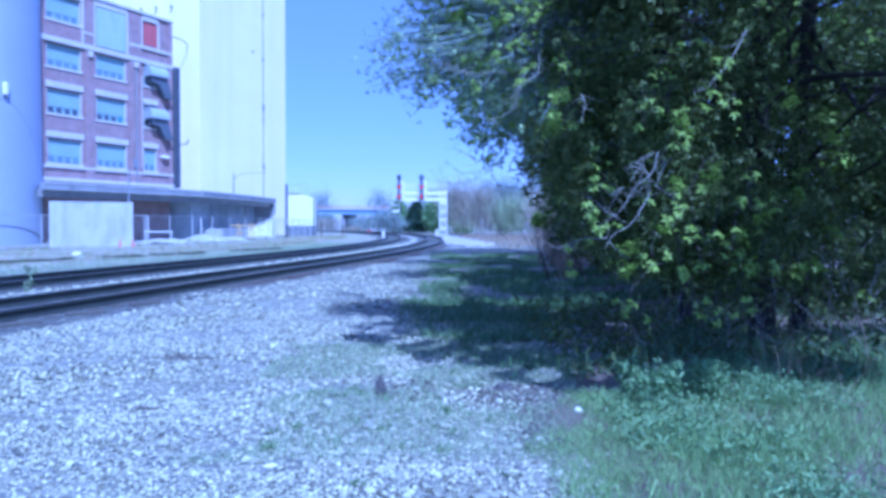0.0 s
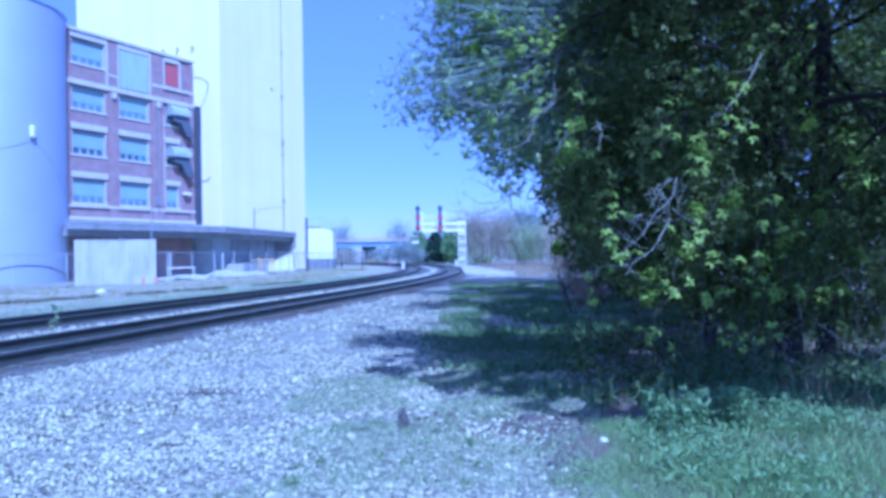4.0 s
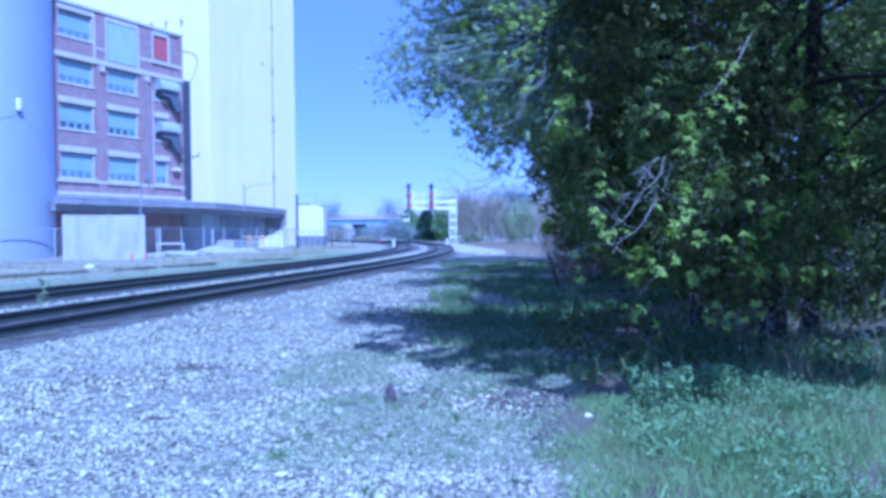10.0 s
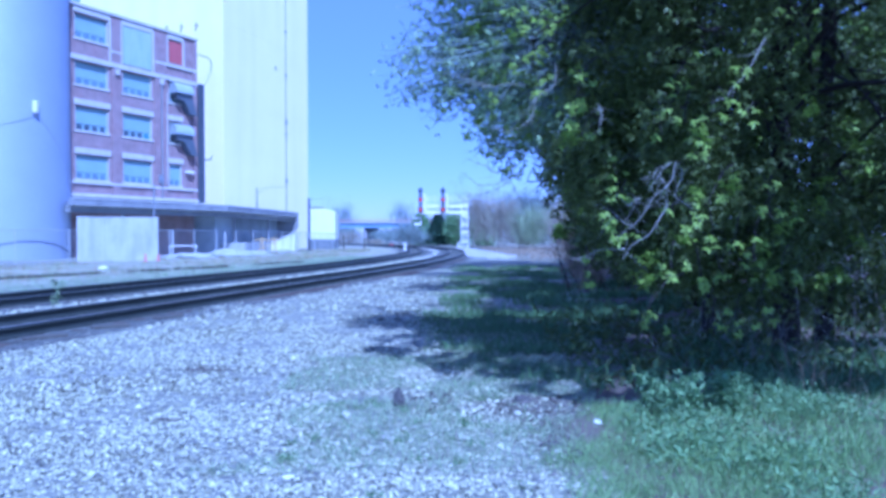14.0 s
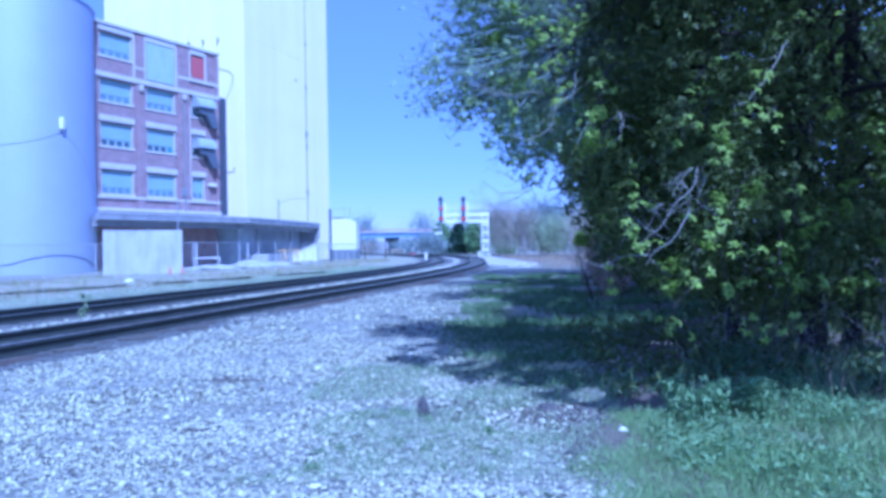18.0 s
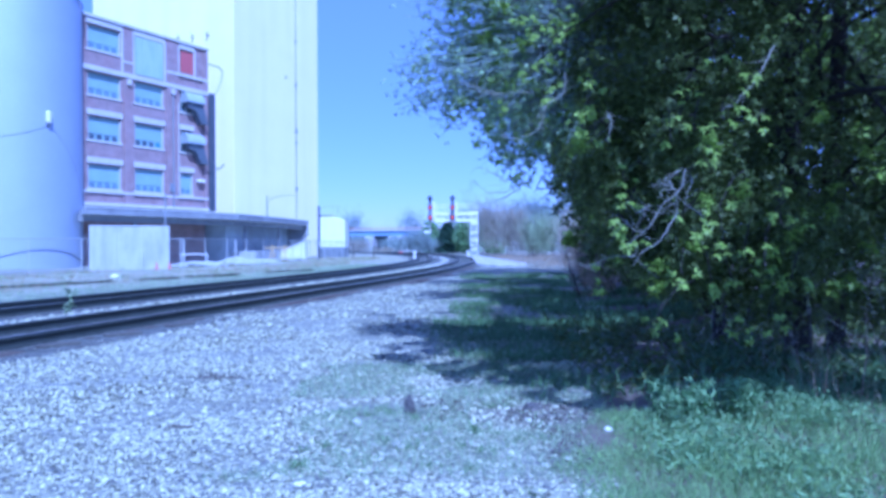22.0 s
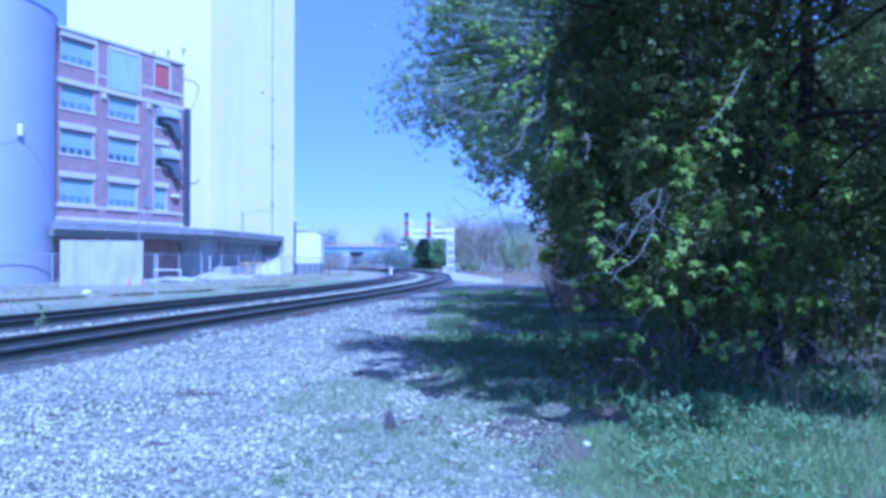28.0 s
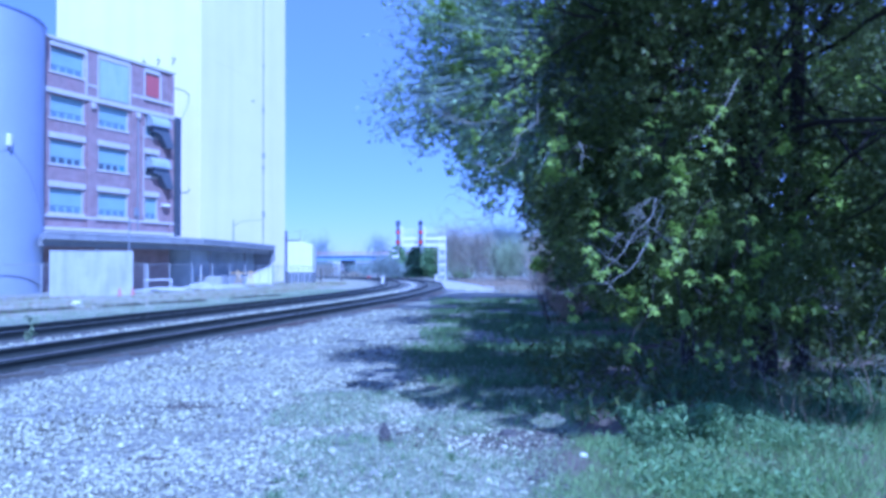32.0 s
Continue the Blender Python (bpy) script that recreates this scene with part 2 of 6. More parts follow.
M_CAR = material("silver_car_paint", (0.30, 0.34, 0.38), 0.45, metal=0.0, spread=0.05, scale=1, fine=10, bump=0.0)
M_GLINT_MIRROR = material("glint_mirror", (0.9, 0.9, 0.9), 0.055, metal=1.0, spread=0.02, scale=1, fine=10, bump=0.0)
M_TWIG_WARM = material("brown_twigs", (0.36, 0.335, 0.26), 0.95, spread=0.45, scale=2, fine=10, bump=0, island=True)
M_TWIG_GREEN = material("budding_twigs", (0.30, 0.36, 0.21), 0.95, spread=0.45, scale=2, fine=10, bump=0, island=True)
M_CONIFER = material("conifer_needles", (0.04, 0.085, 0.05), 0.8, spread=0.5, scale=1, fine=6, bump=0, island=True)
M_GRASS_PALE = material("thin_pale_grass", (0.32, 0.40, 0.23), 0.8, spread=0.5, scale=1, fine=6, bump=0, island=True, leafy=0.2)
M_DRY_GREEN = material("dry_green_weeds", (0.26, 0.31, 0.14), 0.8, spread=0.5, scale=1, fine=6, bump=0, island=True)
M_PLANK = material("weathered_plank", (0.105, 0.10, 0.085), 0.9, spread=0.3, scale=3, fine=30, bump=0.5)
M_PATH = gravel("white_gravel_path", (0.60, 0.59, 0.55), (0.30, 0.29, 0.27), 5, (0.30, 0.30, 0.24))
M_TURF = material("dark_turf", (0.085, 0.09, 0.06), 0.95, spread=0.4, scale=1, fine=6, bump=0, island=True)
M_LITTER = material("leaf_litter", (0.24, 0.21, 0.16), 0.95, spread=0.45, scale=0.5, fine=6, bump=0.6, stain=(0.17, 0.19, 0.11), stain_scale=0.3, stain_amount=0.6)
M_CRUMB = material("earth_crumb", (0.165, 0.155, 0.13), 0.95, spread=0.5, scale=3, fine=20, bump=0.3, island=True)
M_CLOD = material("dry_dark_earth", (0.105, 0.10, 0.095), 0.95, spread=0.4, scale=6, fine=40, bump=0.8)


# ---- mesh helpers ----
def mesh_ob(name, bm, mat, parent=None, smooth=False):
    me = bpy.data.meshes.new(name)
    bm.to_mesh(me)
    bm.free()
    for m in mat if isinstance(mat, (list, tuple)) else [mat]:
        me.materials.append(m)
    if smooth:
        for p in me.polygons:
            p.use_smooth = True
    ob = new(name, me)
    ob.parent = parent
    return ob


def part(name, bm, mat, parent, label="", smooth=False):
    ob = mesh_ob(name, bm, mat, parent, smooth)
    return tagged(ob, label) if label else ob


def share(name, ob, parent, m):
    """Another object on the same mesh, at the pose m."""
    o = new(name, ob.data)
    o.parent = parent
    o.matrix_basis = m
    return o


def thing(name, label, category, m=None, group="", kind=""):
    e = new(name)
    e.empty_display_size = 0.2
    if m is not None:
        e.matrix_basis = m
    return tagged(e, label, category, group, kind)


def add_box(bm, x0, y0, z0, x1, y1, z1, m=None, bevel=0.0):
    v = [bm.verts.new((x, y, z)) for z in (z0, z1) for y in (y0, y1) for x in (x0, x1)]
    f = [bm.faces.new([v[i] for i in q]) for q in ((0, 2, 3, 1), (4, 5, 7, 6), (0, 1, 5, 4), (2, 6, 7, 3), (0, 4, 6, 2), (1, 3, 7, 5))]
    if bevel:
        bmesh.ops.bevel(bm, geom=list({e for g in f for e in g.edges}), offset=bevel, segments=1, affect="EDGES")
    if m is not None:
        bmesh.ops.transform(bm, matrix=m, verts=[w for w in v if w.is_valid])
    return bm


def box(x0, y0, z0, x1, y1, z1, bevel=0.0):
    return add_box(bmesh.new(), x0, y0, z0, x1, y1, z1, None, bevel)


def add_tube(bm, pts, r0, r1=None, n=6, cap=True):
    """A tapered tube along the points."""
    r1 = r0 if r1 is None else r1
    pts = [Vector(p) for p in pts]
    rings = []
    for i, p in enumerate(pts):
        d = (pts[min(i + 1, len(pts) - 1)] - pts[max(i - 1, 0)]).normalized()
        a = d.orthogonal().normalized() if not rings else (rings[-1][1] - d * rings[-1][1].dot(d)).normalized()
        b = d.cross(a)
        r = r0 + (r1 - r0) * i / (len(pts) - 1)
        rings.append(([bm.verts.new(p + (a * math.cos(2 * math.pi * k / n) + b * math.sin(2 * math.pi * k / n)) * r) for k in range(n)], a))
    for (u, _), (w, _) in zip(rings, rings[1:]):
        for k in range(n):
            bm.faces.new((u[k], u[(k + 1) % n], w[(k + 1) % n], w[k]))
    if cap:
        bm.faces.new(rings[0][0][::-1])
        bm.faces.new(rings[-1][0])
    return bm


def tube(pts, r0, r1=None, n=6):
    return add_tube(bmesh.new(), pts, r0, r1, n)


def from_arrays(name, verts, faces, mat, parent=None):
    """One mesh from number arrays: verts (n, 3), faces (m, k)."""
    me = bpy.data.meshes.new(name)
    k = faces.shape[1]
    me.vertices.add(len(verts))
    me.vertices.foreach_set("co", verts.astype(np.float32).ravel())
    me.loops.add(faces.size)
    me.loops.foreach_set("vertex_index", faces.astype(np.int32).ravel())
    me.polygons.add(len(faces))
    me.polygons.foreach_set("loop_start", np.arange(0, faces.size, k, dtype=np.int32))
    me.update(calc_edges=True)
    me.materials.append(mat)
    ob = new(name, me)
    ob.parent = parent
    return ob


rng = np.random.default_rng(7)


def turns(n, tilt=1.0):
    """n random rotations; tilt 0 keeps the z axis upright."""
    a = rng.uniform(0, 2 * np.pi, n)
    u = rng.normal(0, tilt, (n, 2))
    z = np.column_stack([u, np.ones(n)])
    z /= np.linalg.norm(z, axis=1, keepdims=True)
    x = np.column_stack([np.cos(a), np.sin(a), np.zeros(n)])
    x -= z * (x * z).sum(1, keepdims=True)
    x /= np.linalg.norm(x, axis=1, keepdims=True)
    return np.stack([x, np.cross(z, x), z], 2)


def scatter(shape, faces, at, size, rot):
    """Copies of a small shape at the places, as one pair of arrays."""
    v = np.einsum("nij,kj->nki", rot, shape) * np.asarray(size).reshape(-1, 1, 1) + at[:, None, :]
    f = faces[None] + (np.arange(len(at)) * len(shape))[:, None, None]
    return v.reshape(-1, 3), f.reshape(-1, faces.shape[1])


# ---- ground ----
def flat_ground():
    bm = bmesh.new()
    xs = [-2500, -600, -200, -60, *np.arange(-30, 31, 1.5), 60, 200, 600, 2500]
    ys = [-2500, -600, -100, -30, *np.arange(-9, 60, 1.5), 75, 110, 200, 600, 2500]
    grid = [[bm.verts.new((x, y, 0.03 * noise.noise(Vector((x * 0.4, y * 0.4, 0))) if abs(x) < 40 and -10 < y < 70 else -0.05)) for x in xs] for y in ys]
    for a, b in zip(grid, grid[1:]):
        for i in range(len(xs) - 1):
            bm.faces.new((a[i], a[i + 1], b[i + 1], b[i]))
    return tagged(mesh_ob("ground", bm, M_GROUND, smooth=True), "pale limestone gravel ground beside the railway", "ground", kind="structure")


GROUND = flat_ground()

# ---- railway ----
HEAD = radians(12.8)
ARC_R = 214.0
P0 = Vector((-6.7, 11.5))
WAY = Vector((math.sin(HEAD), math.cos(HEAD)))
S_ARC = 16.9


def rail_point(s, off):
    """Place s metres along the near rail, off metres to its left; straight first, then a bend to the left."""
    if s <= S_ARC:
        p, h = P0 + WAY * s, HEAD
    else:
        a = (s - S_ARC) / ARC_R
        c = P0 + WAY * S_ARC + Vector((-WAY.y, WAY.x)) * ARC_R
        h = HEAD - a
        p = c + Vector((math.cos(h), -math.sin(h))) * ARC_R
    left = Vector((-math.cos(h), math.sin(h)))
    q = p + left * off
    return q, h


def sweep(profile, off, s0, s1, step, z=0.0):
    """A profile of (across, up) points swept along the railway."""
    bm = bmesh.new()
    prev = None
    s = s0
    while s <= s1:
        ring = []
        for u, w in profile:
            q, _ = rail_point(s, off - u)
            ring.append(bm.verts.new((q.x, q.y, z + w)))
        if prev:
            for k in range(len(profile)):
                bm.faces.new((prev[k], prev[(k + 1) % len(profile)], ring[(k + 1) % len(profile)], ring[k]))
        prev = ring
        s += step
    bmesh.ops.recalc_face_normals(bm, faces=bm.faces)
    return bm


RAIL = [(-0.07, 0), (0.07, 0), (0.07, 0.012), (0.012, 0.03), (0.012, 0.12), (0.036, 0.13), (0.036, 0.168), (0.028, 0.176), (-0.028, 0.176), (-0.036, 0.168), (-0.036, 0.13), (-0.012, 0.12), (-0.012, 0.03), (-0.07, 0.012)]
BED = [(-2.3, -0.12), (-1.7, 0.02), (1.7, 0.02), (2.3, -0.12)]


def track(name, centre, label):
    t = thing(name, label, "railway track", group="railway tracks", kind="structure")
    for off in (centre - 0.75, centre + 0.75):
        part("rail", sweep(RAIL, off, -24, 260, 1.5, 0.03), M_RAIL, t)
        part("rail_head", sweep([(-0.03, 0), (0.03, 0), (0.03, 0.004), (-0.03, 0.004)], off, -24, 260, 1.5, 0.207), M_RAIL_TOP, t, "polished running surface of the rail")
    tie = None
    s = -14.0
    while s < 110:
        q, h = rail_point(s, centre)
        m = pose(q.x, q.y, 0, 0, 0, -math.degrees(h) + random.uniform(-1.2, 1.2)) @ Matrix.Translation((random.uniform(-0.06, 0.06), 0, random.uniform(-0.012, 0.006)))
        if tie is None:
            tie = part("tie", box(-1.3, -0.115, -0.12, 1.3, 0.115, 0.03, 0.012), M_TIE, t)
            tie.matrix_basis = m
        else:
            share("tie", tie, t, m)
        s += 0.56
    part("ballast_bed", sweep(BED, centre, -24, 260, 2.0), M_BALLAST, t)
    return t


track("near_track", 0.75, "rusty steel rails on weathered wooden ties")
track("far_track", 5.05, "rusty steel rails on wooden ties, further track")


# ---- the ground's strips ----
def strip(name, off0, off1, s0, s1, z, mat, label, category, step=2.0):
    """A low bank between two distances to the left of the near rail."""
    bm = bmesh.new()
    prev = None
    s = s0
    while s <= s1:
        ring = []
        for k in range(5):
            q, _ = rail_point(s, off0 + (off1 - off0) * k / 4)
            jig = noise.noise(Vector((q.x * 0.3, q.y * 0.3, 2.0)))
            ring.append(bm.verts.new((q.x + 0.5 * jig, q.y + 0.5 * jig, z[k] + 0.04 * jig)))
        if prev:
            for k in range(4):
                bm.faces.new((prev[k], ring[k], ring[k + 1], prev[k + 1]))
        prev = ring
        s += step
    bmesh.ops.recalc_face_normals(bm, faces=bm.faces)
    return tagged(mesh_ob(name, bm, mat, smooth=True), label, category, kind="structure")


M_VERGE = material("dry_weedy_soil", (0.35, 0.34, 0.25), 0.95, spread=0.35, scale=0.7, fine=18, bump=0.7, stain=(0.17, 0.21, 0.10), stain_scale=0.8, stain_amount=0.95)
strip("middle_ballast", 2.45, 3.3, -24, 260, (-0.04, 0.04, 0.05, 0.04, -0.04), M_PALE_BALLAST, "pale clean ballast between the two tracks", "ballast")
strip("far_bank", 7.4, 24, -24, 120, (-0.05, 0.05, 0.16, 0.1, -0.06), M_VERGE, "weedy dry strip of soil along the far track", "bank")
strip("tie_end_bed", -0.85, -0.1, -24, 120, (-0.02, 0.03, 0.035, 0.03, 0.0), M_VERGE_RUST, "rust-brown grit beside the tie ends", "grit")


# ---- grain elevator ----
def tower():
    t = thing("grain_elevator", "tall white concrete grain elevator with smooth blank walls", "industrial tower", pose(-25.55, 85.0, -0.4, 0, 0, 72.5))
    part("wall", box(0, 0, 0, 20.9, 20.8, 46, 0.06), M_TOWER, t)
    part("corner_strip", box(-0.12, -0.12, 0, 0.35, 0.35, 46, 0.03), M_TOWER, t)
    cond = part("conduit", tube([(14.4, -0.1, 3), (14.4, -0.1, 46)], 0.07, n=8), M_GREY_METAL, t, "thin grey conduit up the wall")
    for z, h in ((9.5, 1.2), (16, 0.5), (17.4, 1.4), (24, 0.6), (30, 0.5)):
        part("junction_box", box(14.22, -0.24, z, 14.58, -0.02, z + h * 0.5, 0.01), M_GREY_METAL, cond)
    part("vent_cap", box(11.6, -0.15, 24.6, 12.0, 0.0, 24.75, 0.02), M_GREY_METAL, t)
    for y in (3.5, 5.6, 7.65):
        lamp = part("wall_lamp", box(-0.4, y - 0.1, 27.2, 0.0, y + 0.1, 27.4, 0.03), M_GREY_METAL, t, "small grey wall lamp")
        part("bracket", tube([(-0.05, y, 27.7), (-0.3, y, 27.7), (-0.35, y, 27.4)], 0.025), M_GREY_METAL, lamp)
    for z in (9.2, 18.4, 27.6, 36.8):
        part("casting_joint", box(0.4, -0.012, z, 20.8, 0.01, z + 0.05), M_TOWER, t)
    for z in (13.8, 23, 32):
        part("casting_joint", box(-0.012, 0.4, z, 0.01, 20.6, z + 0.05), M_TOWER, t)


tower()


# ---- silo ----
def silo():
    r, h = 5.3, 21.3
    t = thing("silo", "pale grey-blue steel storage silo with a rimmed roof", "silo", pose(-34.56, 55.86, -0.2))
    bm = bmesh.new()
    bmesh.ops.create_cone(bm, cap_ends=False, segments=160, radius1=r, radius2=r, depth=h, matrix=Matrix.Translation((0, 0, h / 2)))
    sh = part("shell", bm, M_SILO, t)
    for p in sh.data.polygons:
        p.use_smooth = abs(p.normal.z) < 0.5
    bm = bmesh.new()
    bmesh.ops.create_cone(bm, cap_ends=False, segments=128, radius1=r + 0.1, radius2=0.5, depth=1.4, matrix=Matrix.Translation((0, 0, h + 0.7)))
    part("roof", bm, M_SILO, t)
    for z in (h - 0.05,):
        bm = bmesh.new()
        bmesh.ops.create_cone(bm, cap_ends=True, segments=128, radius1=r + 0.03, radius2=r + 0.03, depth=0.1, matrix=Matrix.Translation((0, 0, z)))
        part("hoop", bm, M_SILO, t)
    # floodlight on the shell with its sagging cable
    a = radians(-28)
    px, py = math.cos(a) * (r + 0.15), math.sin(a) * (r + 0.15)
    fl = part("floodlight", box(px - 0.16, py - 0.32, 11.0, px + 0.16, py + 0.1, 11.88, 0.06), M_WHITE, t, "white floodlight on the silo wall")
    part("bracket", tube([(px, py, 11.15), (px * 0.97, py * 0.97, 10.7)], 0.05), M_GREY_METAL, fl)
    pts = []
    for k in range(13):
        b = a - radians(4.5 * k)
        pts.append((math.cos(b) * (r + 0.04), math.sin(b) * (r + 0.04), 10.85 - 0.21 * k + 0.0085 * k * k))
    low = [(math.cos(a + radians(4.0 * k)) * (r + 0.04), math.sin(a + radians(4.0 * k)) * (r + 0.04), 10.85 - 0.25 * k - 0.02 * k * k) for k in range(12)]
    part("cable", tube(low, 0.012), M_GREY_METAL, t)
    part("cable", tube(pts, 0.014), M_GREY_METAL, t, "thin grey sagging cable on the shell")
    pts = []
    for k in range(15):
        b = radians(17) - radians(6.5 * k)
        pts.append((math.cos(b) * (r + 0.05), math.sin(b) * (r + 0.05), 0.25 + 1.35 * math.sin(math.pi * min(k / 13, 1) * 0.85) ** 0.8))
    part("hose", tube(pts, 0.03), M_DARK_METAL, t, "dark hose arched over the base")


silo()

# ---- brick factory ----
M_DARK_WEDGE = material("dark_wedge_grey", (0.13, 0.15, 0.18), 0.6, metal=0.2, spread=0.2, scale=1.5, fine=20, bump=0.15)
M_HOOD = material("pale_sheet_metal", (0.42, 0.47, 0.52), 0.6, metal=0.2, spread=0.2, scale=1.5, fine=20, bump=0.15)
COLS = ((-12.6, -9.5), (-8.15, -5.1), (-3.25, -1.8))
ROWS = ((6.5, 8.45), (10.5, 12.45), (14.25, 16.1), (18.05, 20.0))


def factory_window(t, x0, x1, z0, z1, pane_count):
    w = part("window", box(x0, 0.26, z0, x1, 0.3, z1), M_BLIND, t, "wide window with a lowered blind")
    part("blind", box(x0 + 0.06, 0.2, z0 + 0.55, x1 - 0.06, 0.25, z1 - 0.03, 0.008), M_BLIND, w, "pale lowered blind")
    gap = 0.27
    pw = (x1 - x0 - gap * (pane_count + 1)) / pane_count
    for k in range(pane_count):
        a = x0 + gap + k * (pw + gap)
        # the second storey's panes are dark, one of them blue; the others are paler
        glass = M_BLUE_PANE if z0 == 10.5 and x0 == -8.15 and k == pane_count - 1 else M_GLASS if z0 == 10.5 else M_GLASS_PALE
        part("pane", box(a, 0.22, z0 + 0.07, a + pw, 0.255, z0 + 0.5), glass, w, "bright blue pane" if glass == M_BLUE_PANE else "")
    for k in range(pane_count + 1):
        a = x0 + k * (pw + gap)
        part("mullion", box(a + 0.03, 0.19, z0 + 0.03, a + gap - 0.03, 0.258, z0 + 0.54), M_BLIND, w)
    part("sill", box(x0 - 0.12, -0.08, z0 - 0.2, x1 + 0.12, 0.26, z0, 0.02), M_LIMESTONE, w, "pale stone sill")
    part("jamb", box(x1 - 0.07, 0.02, z0, x1, 0.26, z1), M_LIMESTONE, w)
    part("jamb", box(x0, 0.02, z0, x0 + 0.07, 0.26, z1), M_LIMESTONE, w)


def factory():
    t = thing("brick_factory", "four-storey red brick factory with pale stone bands and blinds", "factory", pose(-23.65, 70.0, 0, 0, 0, 60.66))
    part("core", box(-14.2, 0.4, 0, 0, 14, 20.6), M_BRICK, t)
    bm = bmesh.new()
    edges = [-14.2, *[e for c in COLS for e in c], 0]
    for k in range(0, len(edges), 2):
        add_box(bm, edges[k], 0, 5.0, edges[k + 1], 0.4, 20.6)
    for i, (x0, x1) in enumerate(COLS):
        cuts = [5.0]
        for j, (z0, z1) in enumerate(ROWS):
            cuts += [z0, z1]
        cuts.append(20.6)
        for k in range(0, len(cuts), 2):
            add_box(bm, x0, 0.003, cuts[k], x1, 0.4, cuts[k + 1])
    part("wall", bm, M_BRICK, t)
    for x0, x1 in ((-13.35, -12.9), (-9.25, -8.4), (-4.85, -3.55), (-0.5, 0.0)):
        part("pilaster", box(x0, -0.14, 5.0, x1, 0.0, 20.4, 0.01), M_BRICK, t)
    part("coping", box(-14.3, -0.22, 20.6, 0.12, 14, 20.85, 0.02), M_LIMESTONE, t, "thin stone coping")
    for z0, z1, d in ((16.2, 16.62, 0.2), (6.08, 6.3, 0.17), (5.0, 5.3, 0.22)):
        part("stone_band", box(-14.2, -d, z0, 0.06, 0.0, z1, 0.02), M_LIMESTONE, t, "pale stone band along the wall")
    part("stone_band", box(-4.75, -0.16, 17.5, 0.06, 0.0, 17.78, 0.02), M_LIMESTONE, t)
    for i, (x0, x1) in enumerate(COLS):
        for j, (z0, z1) in enumerate(ROWS):
            if j == 3 and i == 1:
                p = part("cover_panel", box(x0 + 0.1, -0.06, 16.75, x1 - 0.02, 0.1, 20.05, 0.02), M_SHEET, t, "large pale sheet covering a window")
                for k in range(1, 4):
                    xx = x0 + 0.1 + (x1 - x0 - 0.12) * k / 4
                    part("seam", box(xx - 0.015, -0.072, 16.8, xx + 0.015, -0.06, 20.0), M_SHEET, p)
            elif j == 3 and i == 2:
                part("red_panel", box(x0 + 0.15, -0.03, z0 - 0.1, x1 + 0.1, 0.3, z1 - 0.1, 0.02), M_RED, t, "red painted panel in a window opening")
            elif j in (1, 2) and i == 2:
                factory_window(t, x0, x1, z0, z1, 2)
            else:
                factory_window(t, x0, x1, z0, z1, 2 if i == 2 else 4)
            if j != 2:
                part("lintel", box(x0 - 0.12, -0.1, z1 + 0.1, x1 + 0.15, 0.0, z1 + 0.6, 0.02), M_LIMESTONE, t, "pale stone lintel")
    for x in (-9.4, -8.3, -5.0, -3.45, -1.6):
        part("corner_trim", box(x - 0.07, -0.19, 17.8 if x > -4 else 16.62, x + 0.07, -0.02, 20.3, 0.015), M_LIMESTONE, t, "pale upright trim")
    part("stone_band", box(-9.4, -0.17, 17.45, -8.3, -0.02, 17.65, 0.02), M_LIMESTONE, t)
    for z in (15.6, 11.75):
        # hood: a rounded awning of sheet metal, deep enough to shade the wall below it
        bm = bmesh.new()
        prof = [(-0.95 * math.sin(k * math.pi / 16), z - 0.45 + 1.0 * math.cos(k * math.pi / 16)) for k in range(9)] + [(-0.9, z - 0.5), (-0.02, z - 0.5)]
        ends = []
        for x in (-3.1, -1.05):
            ends.append([bm.verts.new((x, u, w)) for u, w in prof])
        n = len(prof)
        bm.faces.new(ends[0]), bm.faces.new(ends[1][::-1])
        for k in range(n):
            bm.faces.new((ends[0][k], ends[1][k], ends[1][(k + 1) % n], ends[0][(k + 1) % n]))
        bmesh.ops.recalc_face_normals(bm, faces=bm.faces)
        hood = part("vent_hood", bm, M_HOOD, t, "pale rounded sheet-metal hood over a window")
        # dark wedge that slopes down to the right below the hood
        bm = bmesh.new()
        a = [bm.verts.new((x, -0.7, z + w)) for x, w in ((-2.95, -0.5), (-1.1, -0.5), (-0.5, -2.3), (-1.3, -2.3), (-2.0, -1.15), (-2.85, -1.0))]
        b = [bm.verts.new((v.co.x, 0.02, v.co.z)) for v in a]
        bm.faces.new(a), bm.faces.new(b[::-1])
        for k in range(6):
            bm.faces.new((a[k], b[k], b[(k + 1) % 6], a[(k + 1) % 6]))
        bmesh.ops.recalc_face_normals(bm, faces=bm.faces)
        part("dark_wedge", bm, M_DARK_WEDGE, hood, "dark sloping wedge below the hood")
        for x in (-3.12, -1.05):
            part("hood_rim", tube([(x, u * 1.01, w + 0.01) for u, w in prof[:9]], 0.035, n=5), M_HOOD, hood)
    part("duct", box(0.02, -0.35, 5.0, 0.72, 0.35, 16.5, 0.03), M_DARK_METAL, t, "dark tall duct up the corner")
    part("duct_arm", tube([(0.7, -0.2, 9.2), (1.3, -0.5, 9.3), (1.5, -0.6, 9.7)], 0.06), M_DARK_METAL, t)
    part("gooseneck_pipe", tube([(-0.2, -0.25, 19.3), (1.1, -0.4, 19.25), (1.55, -0.45, 18.9), (1.45, -0.45, 18.0), (0.8, -0.3, 16.5)], 0.06), M_GREY_METAL, t, "thin bent roof pipe")
    part("downpipe", tube([(-4.2, -0.22, 5.3), (-4.2, -0.22, 16.0)], 0.07, n=8), M_GREY_METAL, t)
